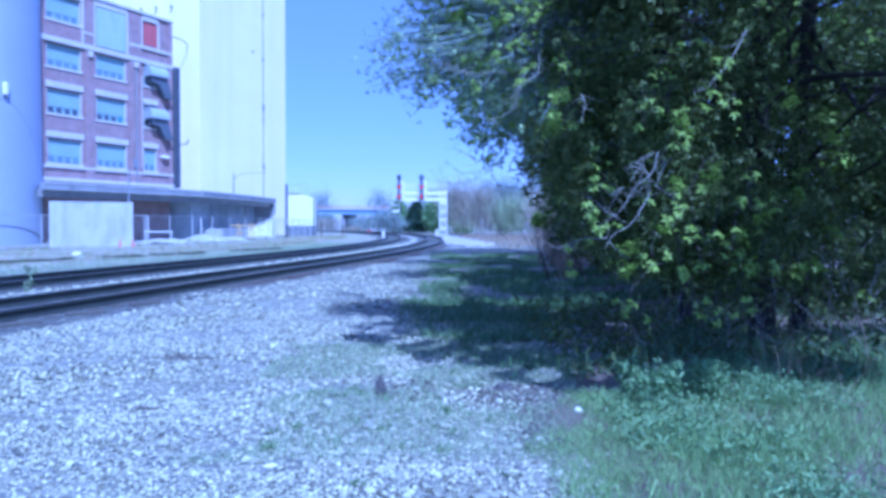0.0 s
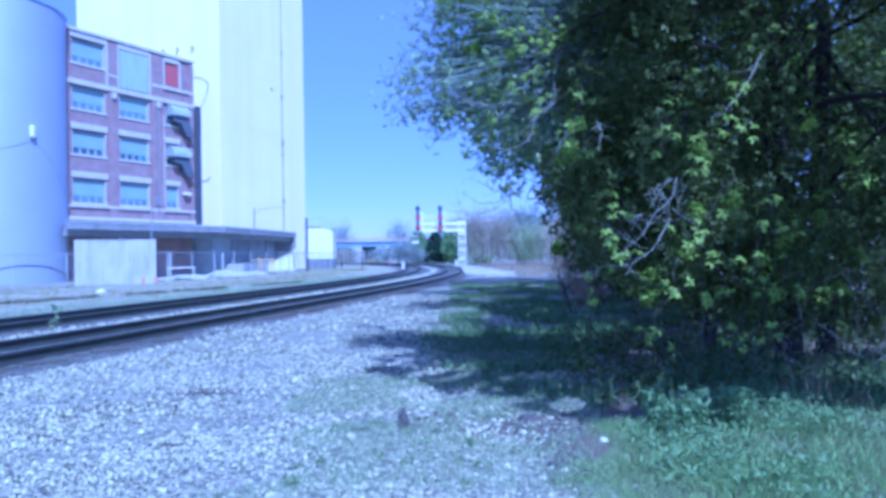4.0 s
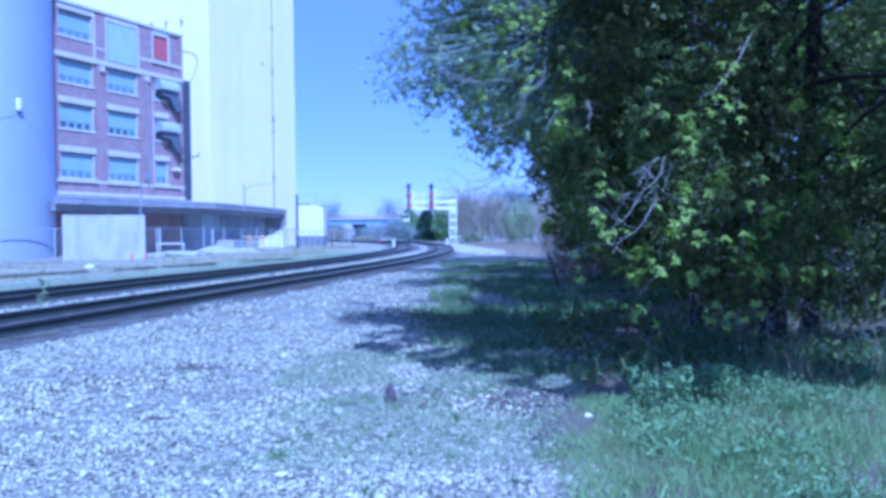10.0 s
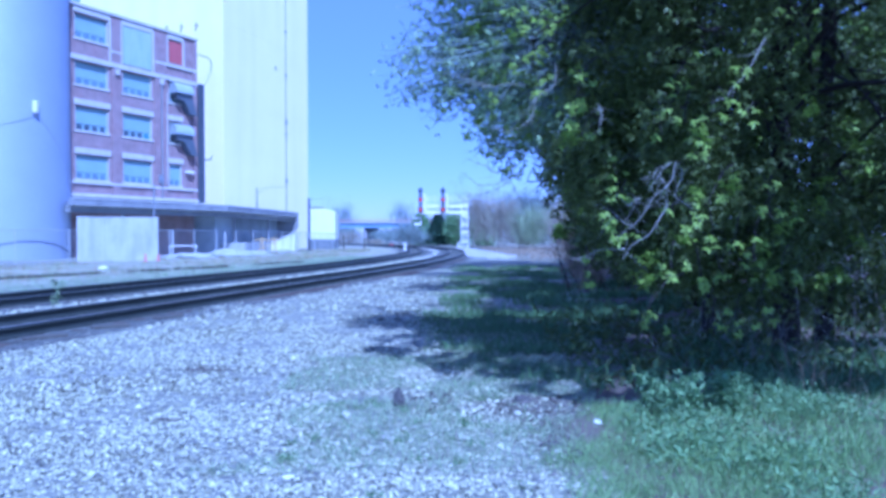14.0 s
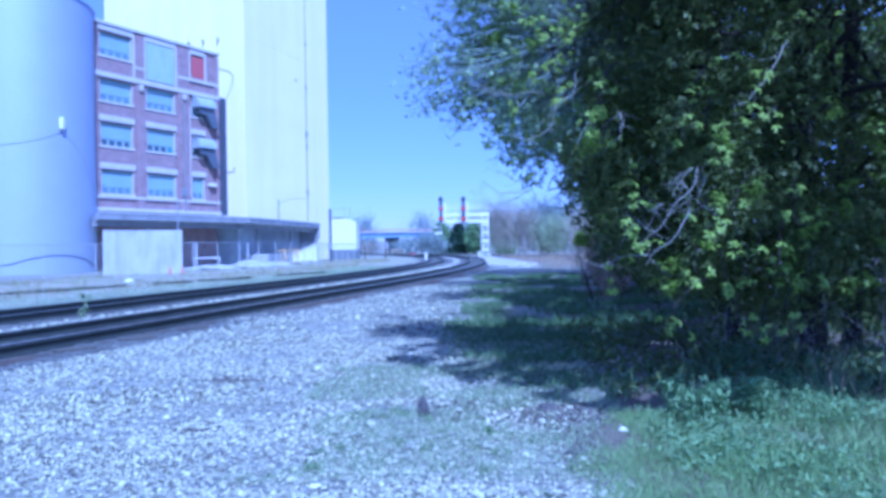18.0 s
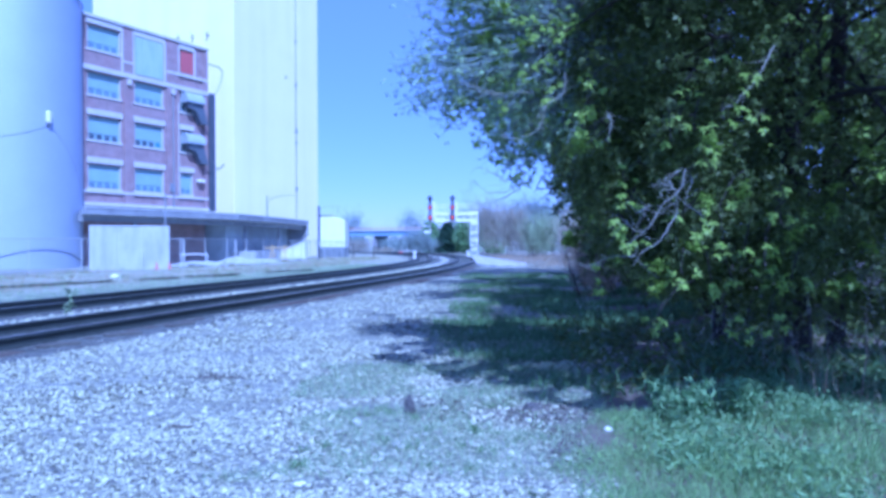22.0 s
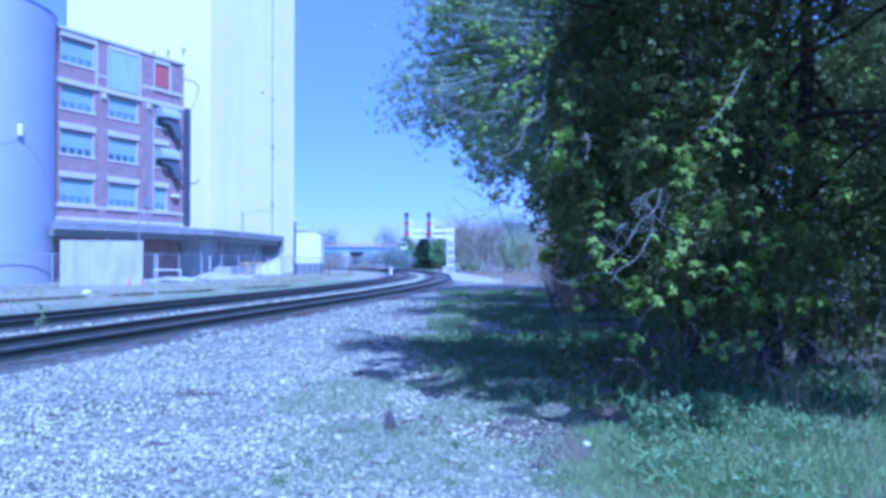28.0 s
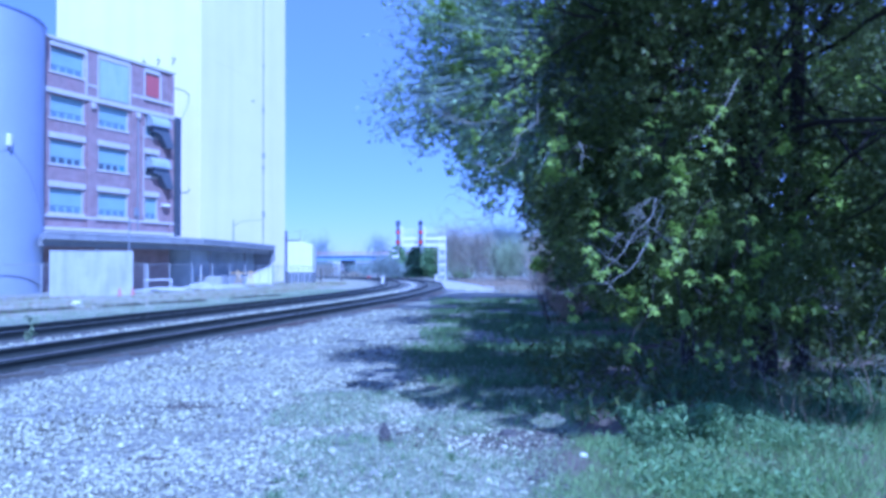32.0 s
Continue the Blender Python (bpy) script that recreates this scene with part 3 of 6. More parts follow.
    part("downpipe", tube([(-3.6, -0.22, 6.5), (-3.6, -0.22, 15.0)], 0.05, n=8), M_LIMESTONE, t)
    part("rain_hopper", box(-4.4, -0.36, 15.6, -4.0, -0.14, 16.1, 0.03), M_LIMESTONE, t)
    part("rain_hopper", box(-9.0, -0.36, 15.6, -8.6, -0.14, 16.1, 0.03), M_LIMESTONE, t)
    part("ledge_lamp", box(-1.5, -0.5, 7.75, -0.7, -0.1, 8.0, 0.03), M_WHITE, t)
    part("electric_box", box(-4.6, -0.3, 6.6, -4.05, -0.14, 7.4, 0.02), M_GREY_METAL, t)


factory()


# ---- loading dock with its canopy ----
def canopy_line(k):
    """Front edge of the canopy, from behind the silo to its far end."""
    pts = [Vector((-28.4, 55.45)), Vector((-20.6, 69.4)), Vector((-18.9, 80.0)), Vector((-17.9, 90.0))]
    return pts[k]


def dock():
    t = thing("loading_dock", "long loading dock under a thin grey concrete canopy", "loading dock")
    back = [Vector((-31.5, 59.5)), Vector((-23.6, 71.4)), Vector((-24.2, 83.0)), Vector((-21.5, 90.5))]
    for k in range(3):
        a, b, c, d = canopy_line(k), canopy_line(k + 1), back[k + 1], back[k]
        for nm, z0, z1, grow, mat in (("canopy_slab", 4.1, 4.55, 0.0, M_CONCRETE), ("canopy_edge", 4.15, 4.62, 0.12, M_CANOPY), ("canopy_cap", 4.62, 4.75, 0.17, M_CONCRETE), ("canopy_beam", 3.62, 4.1, -0.5, M_CANOPY)):
            bm = bmesh.new()
            n = (b - a).normalized()
            out = Vector((n.y, -n.x))
            if nm == "canopy_slab":
                quad = (a, b, c, d)
            else:
                quad = (a + out * grow, b + out * grow, b + out * (grow - 0.2), a + out * (grow - 0.2))
            lo = [bm.verts.new((p.x, p.y, z0)) for p in quad]
            hi = [bm.verts.new((p.x, p.y, z1)) for p in quad]
            bm.faces.new(lo[::-1]), bm.faces.new(hi)
            for i in range(4):
                bm.faces.new((lo[i], lo[(i + 1) % 4], hi[(i + 1) % 4], hi[i]))
            bmesh.ops.recalc_face_normals(bm, faces=bm.faces)
            part(nm, bm, mat, t)
    # back wall of the dock in panels, each with a dark door
    for k in range(1, 3):
        a, b = back[k], back[k + 1]
        n = (b - a).normalized()
        out = Vector((n.y, -n.x))
        L = (b - a).length
        for i in range(4):
            p, q = a + n * (L * i / 4) + out * 1.4, a + n * (L * (i + 1) / 4 - 0.08) + out * 1.4
            bm = bmesh.new()
            lo = [bm.verts.new((v.x, v.y, 0)) for v in (p, q, q - out * 0.3, p - out * 0.3)]
            hi = [bm.verts.new((v.co.x, v.co.y, 4.1)) for v in lo]
            bm.faces.new(lo[::-1]), bm.faces.new(hi)
            for j in range(4):
                bm.faces.new((lo[j], lo[(j + 1) % 4], hi[(j + 1) % 4], hi[j]))
            bmesh.ops.recalc_face_normals(bm, faces=bm.faces)
            part("wall_panel", bm, M_DOCKWALL, t)
    part("end_panel", box(-24.9, 71.0, 0, -22.2, 71.3, 4.1, 0.02), M_DOCKWALL, t)
    part("end_panel", box(-22.5, 71.3, 0, -22.2, 75.5, 4.1, 0.02), M_DOCKWALL, t)
    # posts under the canopy
    for k, f in ((0, 0.35), (1, 0.35), (2, 0.2)):
        p = canopy_line(k).lerp(canopy_line(k + 1), f) + Vector((-1.0, 0.3))
        part("post", box(p.x - 0.12, p.y - 0.12, 0, p.x + 0.12, p.y + 0.12, 3.7, 0.02), M_CANOPY, t)
    # curved bracket closing the far end
    bm = bmesh.new()
    e = canopy_line(3)
    arc = [(0.0, 4.1), (0.05, 3.0), (-0.35, 2.45), (-0.9, 2.0), (-1.6, 1.6), (-2.5, 1.25), (-3.6, 1.1), (-3.6, 4.1)]
    lo = [bm.verts.new((e.x + u, e.y - 0.4, w)) for u, w in arc]
    hi = [bm.verts.new((e.x + u, e.y + 0.3, w)) for u, w in arc]
    bm.faces.new(lo), bm.faces.new(hi[::-1])
    for i in range(len(arc)):
        bm.faces.new((lo[i], hi[i], hi[(i + 1) % len(arc)], lo[(i + 1) % len(arc)]))
    bmesh.ops.recalc_face_normals(bm, faces=bm.faces)
    part("end_bracket", bm, M_CANOPY, t)
    part("platform", box(-23.5, 72.5, 0, -19.6, 92, 1.1, 0.03), M_CONCRETE, t)


dock()


def ramp():
    """White sloping ramp at the end of the dock, with a few pale bollards before it."""
    t = thing("loading_ramp", "white concrete ramp rising at the end of the dock", "ramp", pose(-15.9, 83.0, -0.2))
    bm = bmesh.new()
    prof = [(-6.0, 0.0), (-6.0, 0.75), (-4.0, 1.2), (-2.2, 1.8), (-0.9, 2.4), (-0.9, 0.0)]
    a = [bm.verts.new((u, 0, w)) for u, w in prof]
    b = [bm.verts.new((u, 1.6, w)) for u, w in prof]
    bm.faces.new(a), bm.faces.new(b[::-1])
    for k in range(6):
        bm.faces.new((a[k], b[k], b[(k + 1) % 6], a[(k + 1) % 6]))
    bmesh.ops.recalc_face_normals(bm, faces=bm.faces)
    part("slope", bm, M_WHITE, t)
    part("kerb", tube([(-6.0, -0.05, 0.8), (-4.0, -0.05, 1.25), (-2.2, -0.05, 1.85), (-0.9, -0.05, 2.45)], 0.07, n=4), M_WHITE, t)


ramp()


def bollards():
    for x, y, h in ((-22.3, 60.0, 2.15), (-19.15, 64.0, 2.05), (-18.3, 74.5, 1.2)):
        t = thing("bollard", "pale concrete post standing in the yard", "bollard", pose(x, y, 0), "yard posts")
        part("shaft", box(-0.08, -0.08, -0.1, 0.08, 0.08, h, 0.03), M_CONCRETE, t)
        part("cap", box(-0.1, -0.1, h, 0.1, 0.1, h + 0.06, 0.02), M_CONCRETE, t)
    t = thing("pipe_barrier", "low white pipe barrier in front of the brick wall", "barrier", pose(-20.9, 58.5, 0, 0, 0, 20))
    part("bar", tube([(-1.1, 0, 0.95), (1.1, 0, 0.95)], 0.05, n=8), M_WHITE, t)
    for x in (-1.0, 1.0):
        part("leg", tube([(x, 0, -0.1), (x, 0, 0.95)], 0.04, n=8), M_WHITE, t)


bollards()


# ---- concrete block wall beside the silo ----
def concrete_bin():
    t = thing("concrete_wall", "stained pale concrete wall with form panel joints", "concrete wall", pose(-20.25, 45.3, -0.05, 0, 0, 22))
    for k in range(3):
        part("panel", box(-2.33 + k * 1.56, 0, 0, -0.775 + k * 1.56, 1.6, 2.92, 0.008), M_CONCRETE, t)
    part("cap", box(-2.35, -0.02, 2.92, 2.37, 1.62, 2.99, 0.02), M_CONCRETE, t)


concrete_bin()


# ---- chain-link fence ----
FENCE = [Vector((-34.0, 40.2)), Vector((-25.6, 43.4)), Vector((-17.6, 46.8)), Vector((-15.6, 55.0)), Vector((-14.3, 65.0)), Vector((-13.3, 76.0)), Vector((-12.6, 88.0)), Vector((-11.9, 99.0)), Vector((-11.6, 110.0))]


def fence():
    t = thing("chain_link_fence", "galvanised chain-link fence with round posts along the yard", "fence")
    post = None
    for a, b in zip(FENCE, FENCE[1:]):
        L = (b - a).length
        n = max(2, round(L / 3.0))
        for i in range(n):
            p = a.lerp(b, i / n)
            if post is None:
                post = part("post", tube([(0, 0, -0.1), (0, 0, 2.15)], 0.032, n=8), M_POST, t)
                post.matrix_basis = pose(p.x, p.y, 0)
            else:
                share("post", post, t, pose(p.x, p.y, 0))
        part("top_rail", tube([(a.x, a.y, 2.1), (b.x, b.y, 2.1)], 0.025), M_GREY_METAL, t)
        bm = bmesh.new()
        d = (b - a).normalized()
        step, hgt, w = 0.14, 2.05, 0.0045
        k = -hgt
        out = Vector((d.y, -d.x)) * 0.006
        while k < L:
            for sgn in (1, -1):
                u0, u1 = max(k, 0), min(k + hgt, L)
                if u1 - u0 > 0.05:
                    z0, z1 = (u0 - k, u1 - k) if sgn > 0 else (hgt - (u0 - k), hgt - (u1 - k))
                    o = out * sgn
                    vs = [bm.verts.new((a.x + d.x * u + o.x, a.y + d.y * u + o.y, z + dz + 0.04)) for u, z, dz in ((u0, z0, -w), (u1, z1, -w), (u1, z1, w), (u0, z0, w))]
                    bm.faces.new(vs)
            k += step
        part("mesh_wire", bm, M_GREY_METAL, t)
    return t


fence()


def yard_things():
    for x, y, h in ((-14.25, 78.0, 5.9), ):
        t = thing("utility_pole", "dark wooden utility pole beside the yard", "pole", pose(x, y, 0))
        part("shaft", tube([(0, 0, -0.2), (0, 0, h)], 0.14, 0.12, 10), M_DARK_METAL, t)
        part("meter_box", box(-0.2, -0.42, 1.6, 0.2, -0.2, 2.2, 0.03), M_GREY_METAL, t)
    t = thing("street_lamp", "thin grey lamp post with a curved arm", "street lamp", pose(-20.9, 82.0, 4.75))
    part("post", tube([(0, 0, -0.2), (0, 0, 2.6)], 0.09, 0.07, 8), M_GREY_METAL, t)
    part("arm", tube([(0.05, 0, 1.9), (0.7, 0, 2.4), (1.7, 0, 2.6), (3.2, 0, 2.6)], 0.035, 0.025), M_GREY_METAL, t)
    t = thing("antenna_mast", "thin grey aerial on a roof", "aerial", pose(-15.0, 92.0, 5.2))
    part("pole", tube([(0, 0, 0), (0, 0, 1.6)], 0.02), M_GREY_METAL, t)
    part("crossbar", tube([(-1.6, 0, 1.25), (0.9, 0, 1.55)], 0.018), M_GREY_METAL, t)
    t = thing("yard_pole", "slender galvanised pole in front of the brick wall", "pole", pose(-19.3, 48.6, 0))
    part("shaft", tube([(0, 0, -0.1), (0, 0, 5.2)], 0.06, 0.05, 8), M_GREY_METAL, t)
    t = thing("white_shed", "small white metal shed over a grey block base", "shed", pose(-16.6, 91.0, -0.3, 0, 0, 3))
    part("base", box(0, -0.05, 0, 3.3, 5, 1.7, 0.02), M_BLOCKWORK, t, "grey concrete block base")
    bm = bmesh.new()
    a = [bm.verts.new(p) for p in ((0.05, 0, 1.7), (3.25, 0, 1.7), (3.25, 0, 5.2), (1.6, 0, 5.75), (0.05, 0, 5.75))]
    b = [bm.verts.new((v.co.x, 5, v.co.z)) for v in a]
    bm.faces.new(a), bm.faces.new(b[::-1])
    for k in range(5):
        bm.faces.new((a[k], b[k], b[(k + 1) % 5], a[(k + 1) % 5]))
    bmesh.ops.recalc_face_normals(bm, faces=bm.faces)
    part("wall", bm, M_WHITE, t)
    part("roof_edge", box(-0.05, -0.12, 5.7, 1.7, 5.1, 5.82, 0.02), M_GREY_METAL, t)
    # pale rubble heaps in the yard
    for x, y, w, h in ((-18.6, 53.5, 2.1, 0.6), (-17.6, 60.0, 2.2, 0.8), (-16.6, 63.0, 1.7, 0.6), (-16.3, 74.0, 1.4, 0.55)):
        bm = bmesh.new()
        bmesh.ops.create_icosphere(bm, subdivisions=4, radius=1)
        for v in bm.verts:
            k = 1 + 0.35 * noise.noise(v.co * 2.3 + Vector((x, y, 0))) + 0.12 * noise.noise(v.co * 7)
            v.co = Vector((v.co.x * w * k, v.co.y * 1.4 * k, max(v.co.z, -0.1) * h * 0.75 * k))
        tagged(mesh_ob("spoil_mound", bm, M_RUBBLE), "pale heap of broken stone in the yard", "rubble", group="rubble heaps").matrix_basis = pose(x, y, 0.0)
    t = thing("sawhorse", "yellow wooden trestle with leaning boards", "trestle", pose(-16.7, 69.7, 0))
    for x in (-0.6, 0.6):
        part("leg", tube([(x - 0.25, 0, 0), (x, 0, 1.7)], 0.06, n=4), M_LUMBER, t)
        part("leg", tube([(x + 0.25, 0, 0), (x, 0, 1.7)], 0.06, n=4), M_LUMBER, t)
    part("beam", box(-1.3, -0.07, 1.35, 1.0, 0.07, 1.5, 0.01), M_LUMBER, t)
    part("beam", tube([(-1.2, -0.1, 0.3), (1.2, -0.1, 1.5)], 0.05, n=4), M_LUMBER, t)
    for x, y in ((-18.55, 45.3), (-17.9, 45.7)):
        t = thing("traffic_cone", "small faded red traffic cone by the wall", "cone", pose(x, y, 0.0), group="traffic cones")
        bm = bmesh.new()
        bmesh.ops.create_cone(bm, cap_ends=True, segments=14, radius1=0.14, radius2=0.03, depth=0.6, matrix=Matrix.Translation((0, 0, 0.33)))
        part("cone", bm, M_CONE, t)
        part("foot", box(-0.2, -0.2, 0, 0.2, 0.2, 0.04, 0.01), M_CONE, t)
    bm = bmesh.new()
    bmesh.ops.create_icosphere(bm, subdivisions=3, radius=1)
    for v in bm.verts:
        k = 1 + 0.3 * noise.noise(v.co * 2)
        v.co = Vector((v.co.x * 0.2, v.co.y * 0.16, v.co.z * 0.11)) * k
    tagged(mesh_ob("white_rock", bm, M_WHITE), "white painted rock on the weedy bank", "rock").matrix_basis = pose(-15.6, 33.3, 0.2)


yard_things()


# ---- signal gantry over the tracks ----
def lattice(name, t, a, b, w, bays, mat, r=0.045):
    """A square lattice beam from a to b."""
    a, b = Vector(a), Vector(b)
    d = (b - a).normalized()
    u = d.orthogonal().normalized() if abs(d.z) < 0.9 else Vector((1, 0, 0))
    if abs(d.z) < 0.9:
        u = Vector((0, 0, 1))
    v = d.cross(u)
    cs = [(u * i + v * j) * w / 2 for i, j in ((1, 1), (1, -1), (-1, -1), (-1, 1))]
    for c in cs:
        part(name + "_chord", tube([a + c, b + c], r * 1.6, n=4), mat, t)
    for k in range(bays):
        p, q = a.lerp(b, k / bays), a.lerp(b, (k + 1) / bays)
        for i in range(4):
            c, e = cs[i], cs[(i + 1) % 4]
            part(name + "_brace", tube([p + c, q + e], r, n=4), mat, t)
            part(name + "_strut", tube([q + c, q + e], r, n=4), mat, t)


def gantry():
    t = thing("signal_gantry", "silver cantilever signal gantry with two red-lit signal heads", "railway signal", pose(3.35, 102.0, 0))
    part("footing", box(-0.8, -0.8, -0.3, 0.8, 0.8, 0.15, 0.03), M_CONCRETE, t)
    lattice("mast", t, (0, 0, 0.1), (0, 0, 6.4), 0.95, 8, M_ALUMINIUM, 0.05)
    for z in (1.1, 2.3, 3.5, 4.6):
        part("batten_plate", box(-0.5, -0.54, z - 0.14, 0.5, -0.5, z + 0.14, 0.01), M_WHITE, t)
    lattice("arm", t, (0.5, 0, 5.6), (-6.2, 0, 5.6), 0.9, 8, M_ALUMINIUM, 0.06)
    for z in (5.08, 6.02):
        part("side_plate", box(-6.3, -0.62, z - 0.21, 0.5, -0.5, z + 0.21, 0.015), M_WHITE, t, "broad pale side plate of the arm")
    part("walkway", box(-6.3, -0.5, 4.9, 0.5, 0.6, 4.98, 0.01), M_ALUMINIUM, t)
    for z in (6.9, 7.3):
        part("handrail", tube([(-6.3, -0.6, z), (0.4, -0.6, z)], 0.05), M_ALUMINIUM, t)
    for k in range(7):
        x = -6.3 + k * 1.1
        part("rail_post", tube([(x, -0.6, 6.1), (x, -0.6, 7.3)], 0.04, n=4), M_ALUMINIUM, t)
    for x in (-6.2, -3.05):
        head = part("signal_head", box(x - 0.19, -1.0, 5.0, x + 0.19, -0.85, 8.5, 0.01), M_DARK_METAL, t, "tall black signal head with red lenses")
        for z, mat in ((8.15, M_DARK_METAL), (6.9, M_SIGNAL_RED), (5.5, M_SIGNAL_RED)):
            bm = bmesh.new()
            bmesh.ops.create_cone(bm, cap_ends=True, segments=20, radius1=0.36, radius2=0.36, depth=0.08, matrix=Matrix.Translation((x, -1.05, z)) @ Matrix.Rotation(radians(90), 4, "X"))
            part("target_disc", bm, M_DARK_METAL, head)
            bm = bmesh.new()
            bmesh.ops.create_cone(bm, cap_ends=True, segments=20, radius1=0.21, radius2=0.21, depth=0.14, matrix=Matrix.Translation((x, -1.1, z)) @ Matrix.Rotation(radians(90), 4, "X"))
            part("lens", bm, mat, head)
            part("hood", tube([(x, -1.1, z + 0.4), (x, -1.4, z + 0.38)], 0.1, 0.08, 8), M_DARK_METAL, head)
        part("ladder", box(x + 0.38, -0.9, 5.0, x + 0.72, -0.8, 7.7, 0.02), M_ALUMINIUM, t, "pale signal ladder panel")
    for z in (4.35, 3.5):
        part("hanging_sign", box(-7.1, -0.2, z - 0.17, -6.15, -0.1, z + 0.17, 0.02), M_ALUMINIUM, t)
    part("hanger", tube([(-6.2, 0, 5.1), (-6.2, 0, 3.2)], 0.06), M_ALUMINIUM, t)
    for k in range(14):
        part("rung", tube([(-0.25, -0.56, 0.4 + k * 0.4), (0.25, -0.56, 0.4 + k * 0.4)], 0.03, n=4), M_ALUMINIUM, t)


gantry()


def markers():
    for x, y, h in ((-4.2, 84.5, 0.85), (2.45, 101.0, 0.85)):
        t = thing("relay_case", "small white relay case with a rounded top by the track", "relay case", pose(x, y, 0), group="relay cases")
        bm = box(-0.15, -0.15, 0.1, 0.15, 0.15, h, 0.04)
        part("case", bm, M_WHITE, t)
        part("plinth", box(-0.2, -0.2, -0.1, 0.2, 0.2, 0.1, 0.02), M_CONCRETE, t)
        part("lid", box(-0.1, -0.16, h - 0.02, 0.1, 0.16, h + 0.1, 0.04), M_WHITE, t)
    for x, y, h in ((-11.9, 88, 1.95), (-10.65, 100, 2.5)):
        t = thing("line_post", "pale weathered post beside the far track", "post", pose(x, y, 0), "line posts")
        part("shaft", box(-0.08, -0.08, -0.1, 0.08, 0.08, h, 0.03), M_PLANK, t)
        part("cap", box(-0.15, -0.15, h, 0.15, 0.15, h + 0.06, 0.02), M_CONCRETE, t)
    t = thing("track_sign", "small red marker sign beside the far track", "sign", pose(-6.6, 96, 0))
    part("stake", tube([(0, 0, -0.1), (0, 0, 0.8)], 0.03), M_GREY_METAL, t)
    part("plate", box(-0.3, -0.04, 0.6, 0.3, 0.0, 0.8, 0.02), M_RED, t)


markers()


# ---- road bridge and the far distance ----
def bridge():
    t = thing("road_bridge", "long low road bridge with blue steel girders", "bridge", pose(0, 250, 0))
    part("girder", box(-160, 0, 5.0, 320, 0.6, 6.6, 0.03), M_DECK, t)
    part("deck", box(-160, -0.6, 6.6, 320, 10, 7.0, 0.03), M_CONCRETE, t)
    part("rail_beam", box(-160, -0.5, 7.65, 320, -0.35, 7.85, 0.02), M_BRIDGE_RAIL, t, "rust-pink guard rail")
    part("rail_beam", box(-160, -0.5, 7.2, 320, -0.35, 7.35, 0.02), M_BRIDGE_RAIL, t)
    post = None
    for k in range(64):
        m = pose(-62 + k * 2.0, -0.42, 7.0)
        if post is None:
            post = part("rail_post", box(-0.06, -0.06, 0, 0.06, 0.06, 0.8), M_BRIDGE_RAIL, t)
            post.matrix_basis = m
        else:
            share("rail_post", post, t, m)
    for x in (-24.5, 30):
        pier = part("pier", box(x - 1.5, 2, -0.5, x + 1.5, 7, 3.7, 0.1), M_PIER_SHADED, t, "concrete pier coloured dark for the deck's shade")
        part("pier_cap", box(x - 2.2, 1.0, 3.7, x + 2.2, 8, 5.0, 0.15), M_PIER_SHADED, pier)
    part("abutment", box(-75, 0.5, -0.5, -52, 10, 5.0, 0.1), M_CONCRETE, t)


bridge()


def far_houses():
    for x, y, w, h in ((-10.3, 168, 2.6, 2.2), (-19.5, 300, 4.2, 3.4), (-17, 262, 2.6, 3.0), (-42, 320, 8, 4.2)):
        t = thing("far_house", "small white house far behind the bridge", "house", pose(x, y, 0), group="far houses")
        part("wall", box(-w / 2, 0, 0, w / 2, 6, h, 0.02), M_WHITE, t)
        bm = bmesh.new()
        a = [bm.verts.new(p) for p in ((-w / 2 - 0.3, -0.3, h), (w / 2 + 0.3, -0.3, h), (0, -0.3, h + w * 0.3))]
        b = [bm.verts.new((v.co.x, 6.3, v.co.z)) for v in a]
        bm.faces.new(a), bm.faces.new(b[::-1])
        for k in range(3):
            bm.faces.new((a[k], b[k], b[(k + 1) % 3], a[(k + 1) % 3]))
        part("roof", bm, M_DARK_METAL, t)
        part("window", box(-0.5, -0.06, 1.0, 0.5, 0.02, 2.0), M_GLASS, t)


far_houses()


def car():
    """A pale car on the bridge; it drives along the deck."""
    t = thing("car", "pale silver car driving over the road bridge", "car", pose(60, 253, 7.0))
    bm = box(-2.2, -0.85, 0.3, 2.2, 0.85, 0.85, 0.12)
    part("body", bm, M_CAR, t)
    bm = bmesh.new()
    bmesh.ops.create_uvsphere(bm, u_segments=24, v_segments=12, radius=1, matrix=Matrix.Translation((0.2, 0, 0.9)) @ Matrix.Diagonal((1.6, 0.8, 0.75, 1)))
    part("cabin", bm, M_CAR, t, smooth=True)
    # tiny mirror added to the cabin, tilted so the sun flashes off it
    pane = part("glint_pane", box(-0.035, -0.02, -0.02, 0.035, 0.02, 0.02, 0.005), M_GLINT_MIRROR, t, "tiny mirror pane added for the sun's glint")
    half = (SUN_DIR + Vector((16.2, -252.0, -6.6)).normalized()).normalized()
    pane.matrix_basis = Matrix.Translation((0.2, -0.83, 1.3)) @ Vector((0, -1, 0)).rotation_difference(half).to_matrix().to_4x4()
    for x in (-1.35, 1.35):
        for y in (-0.82, 0.82):
            bm = bmesh.new()
            bmesh.ops.create_cone(bm, cap_ends=True, segments=16, radius1=0.32, radius2=0.32, depth=0.2, matrix=Matrix.Rotation(radians(90), 4, "X"))
            w = part("wheel", bm, M_DARK_METAL, t)
            w.location = (x, y, 0.32)
    for y in (-0.6, 0.6):
        part("headlight", box(-2.24, y - 0.15, 0.55, -2.12, y + 0.15, 0.72, 0.02), M_WHITE, t)
    return t


CAR = car()
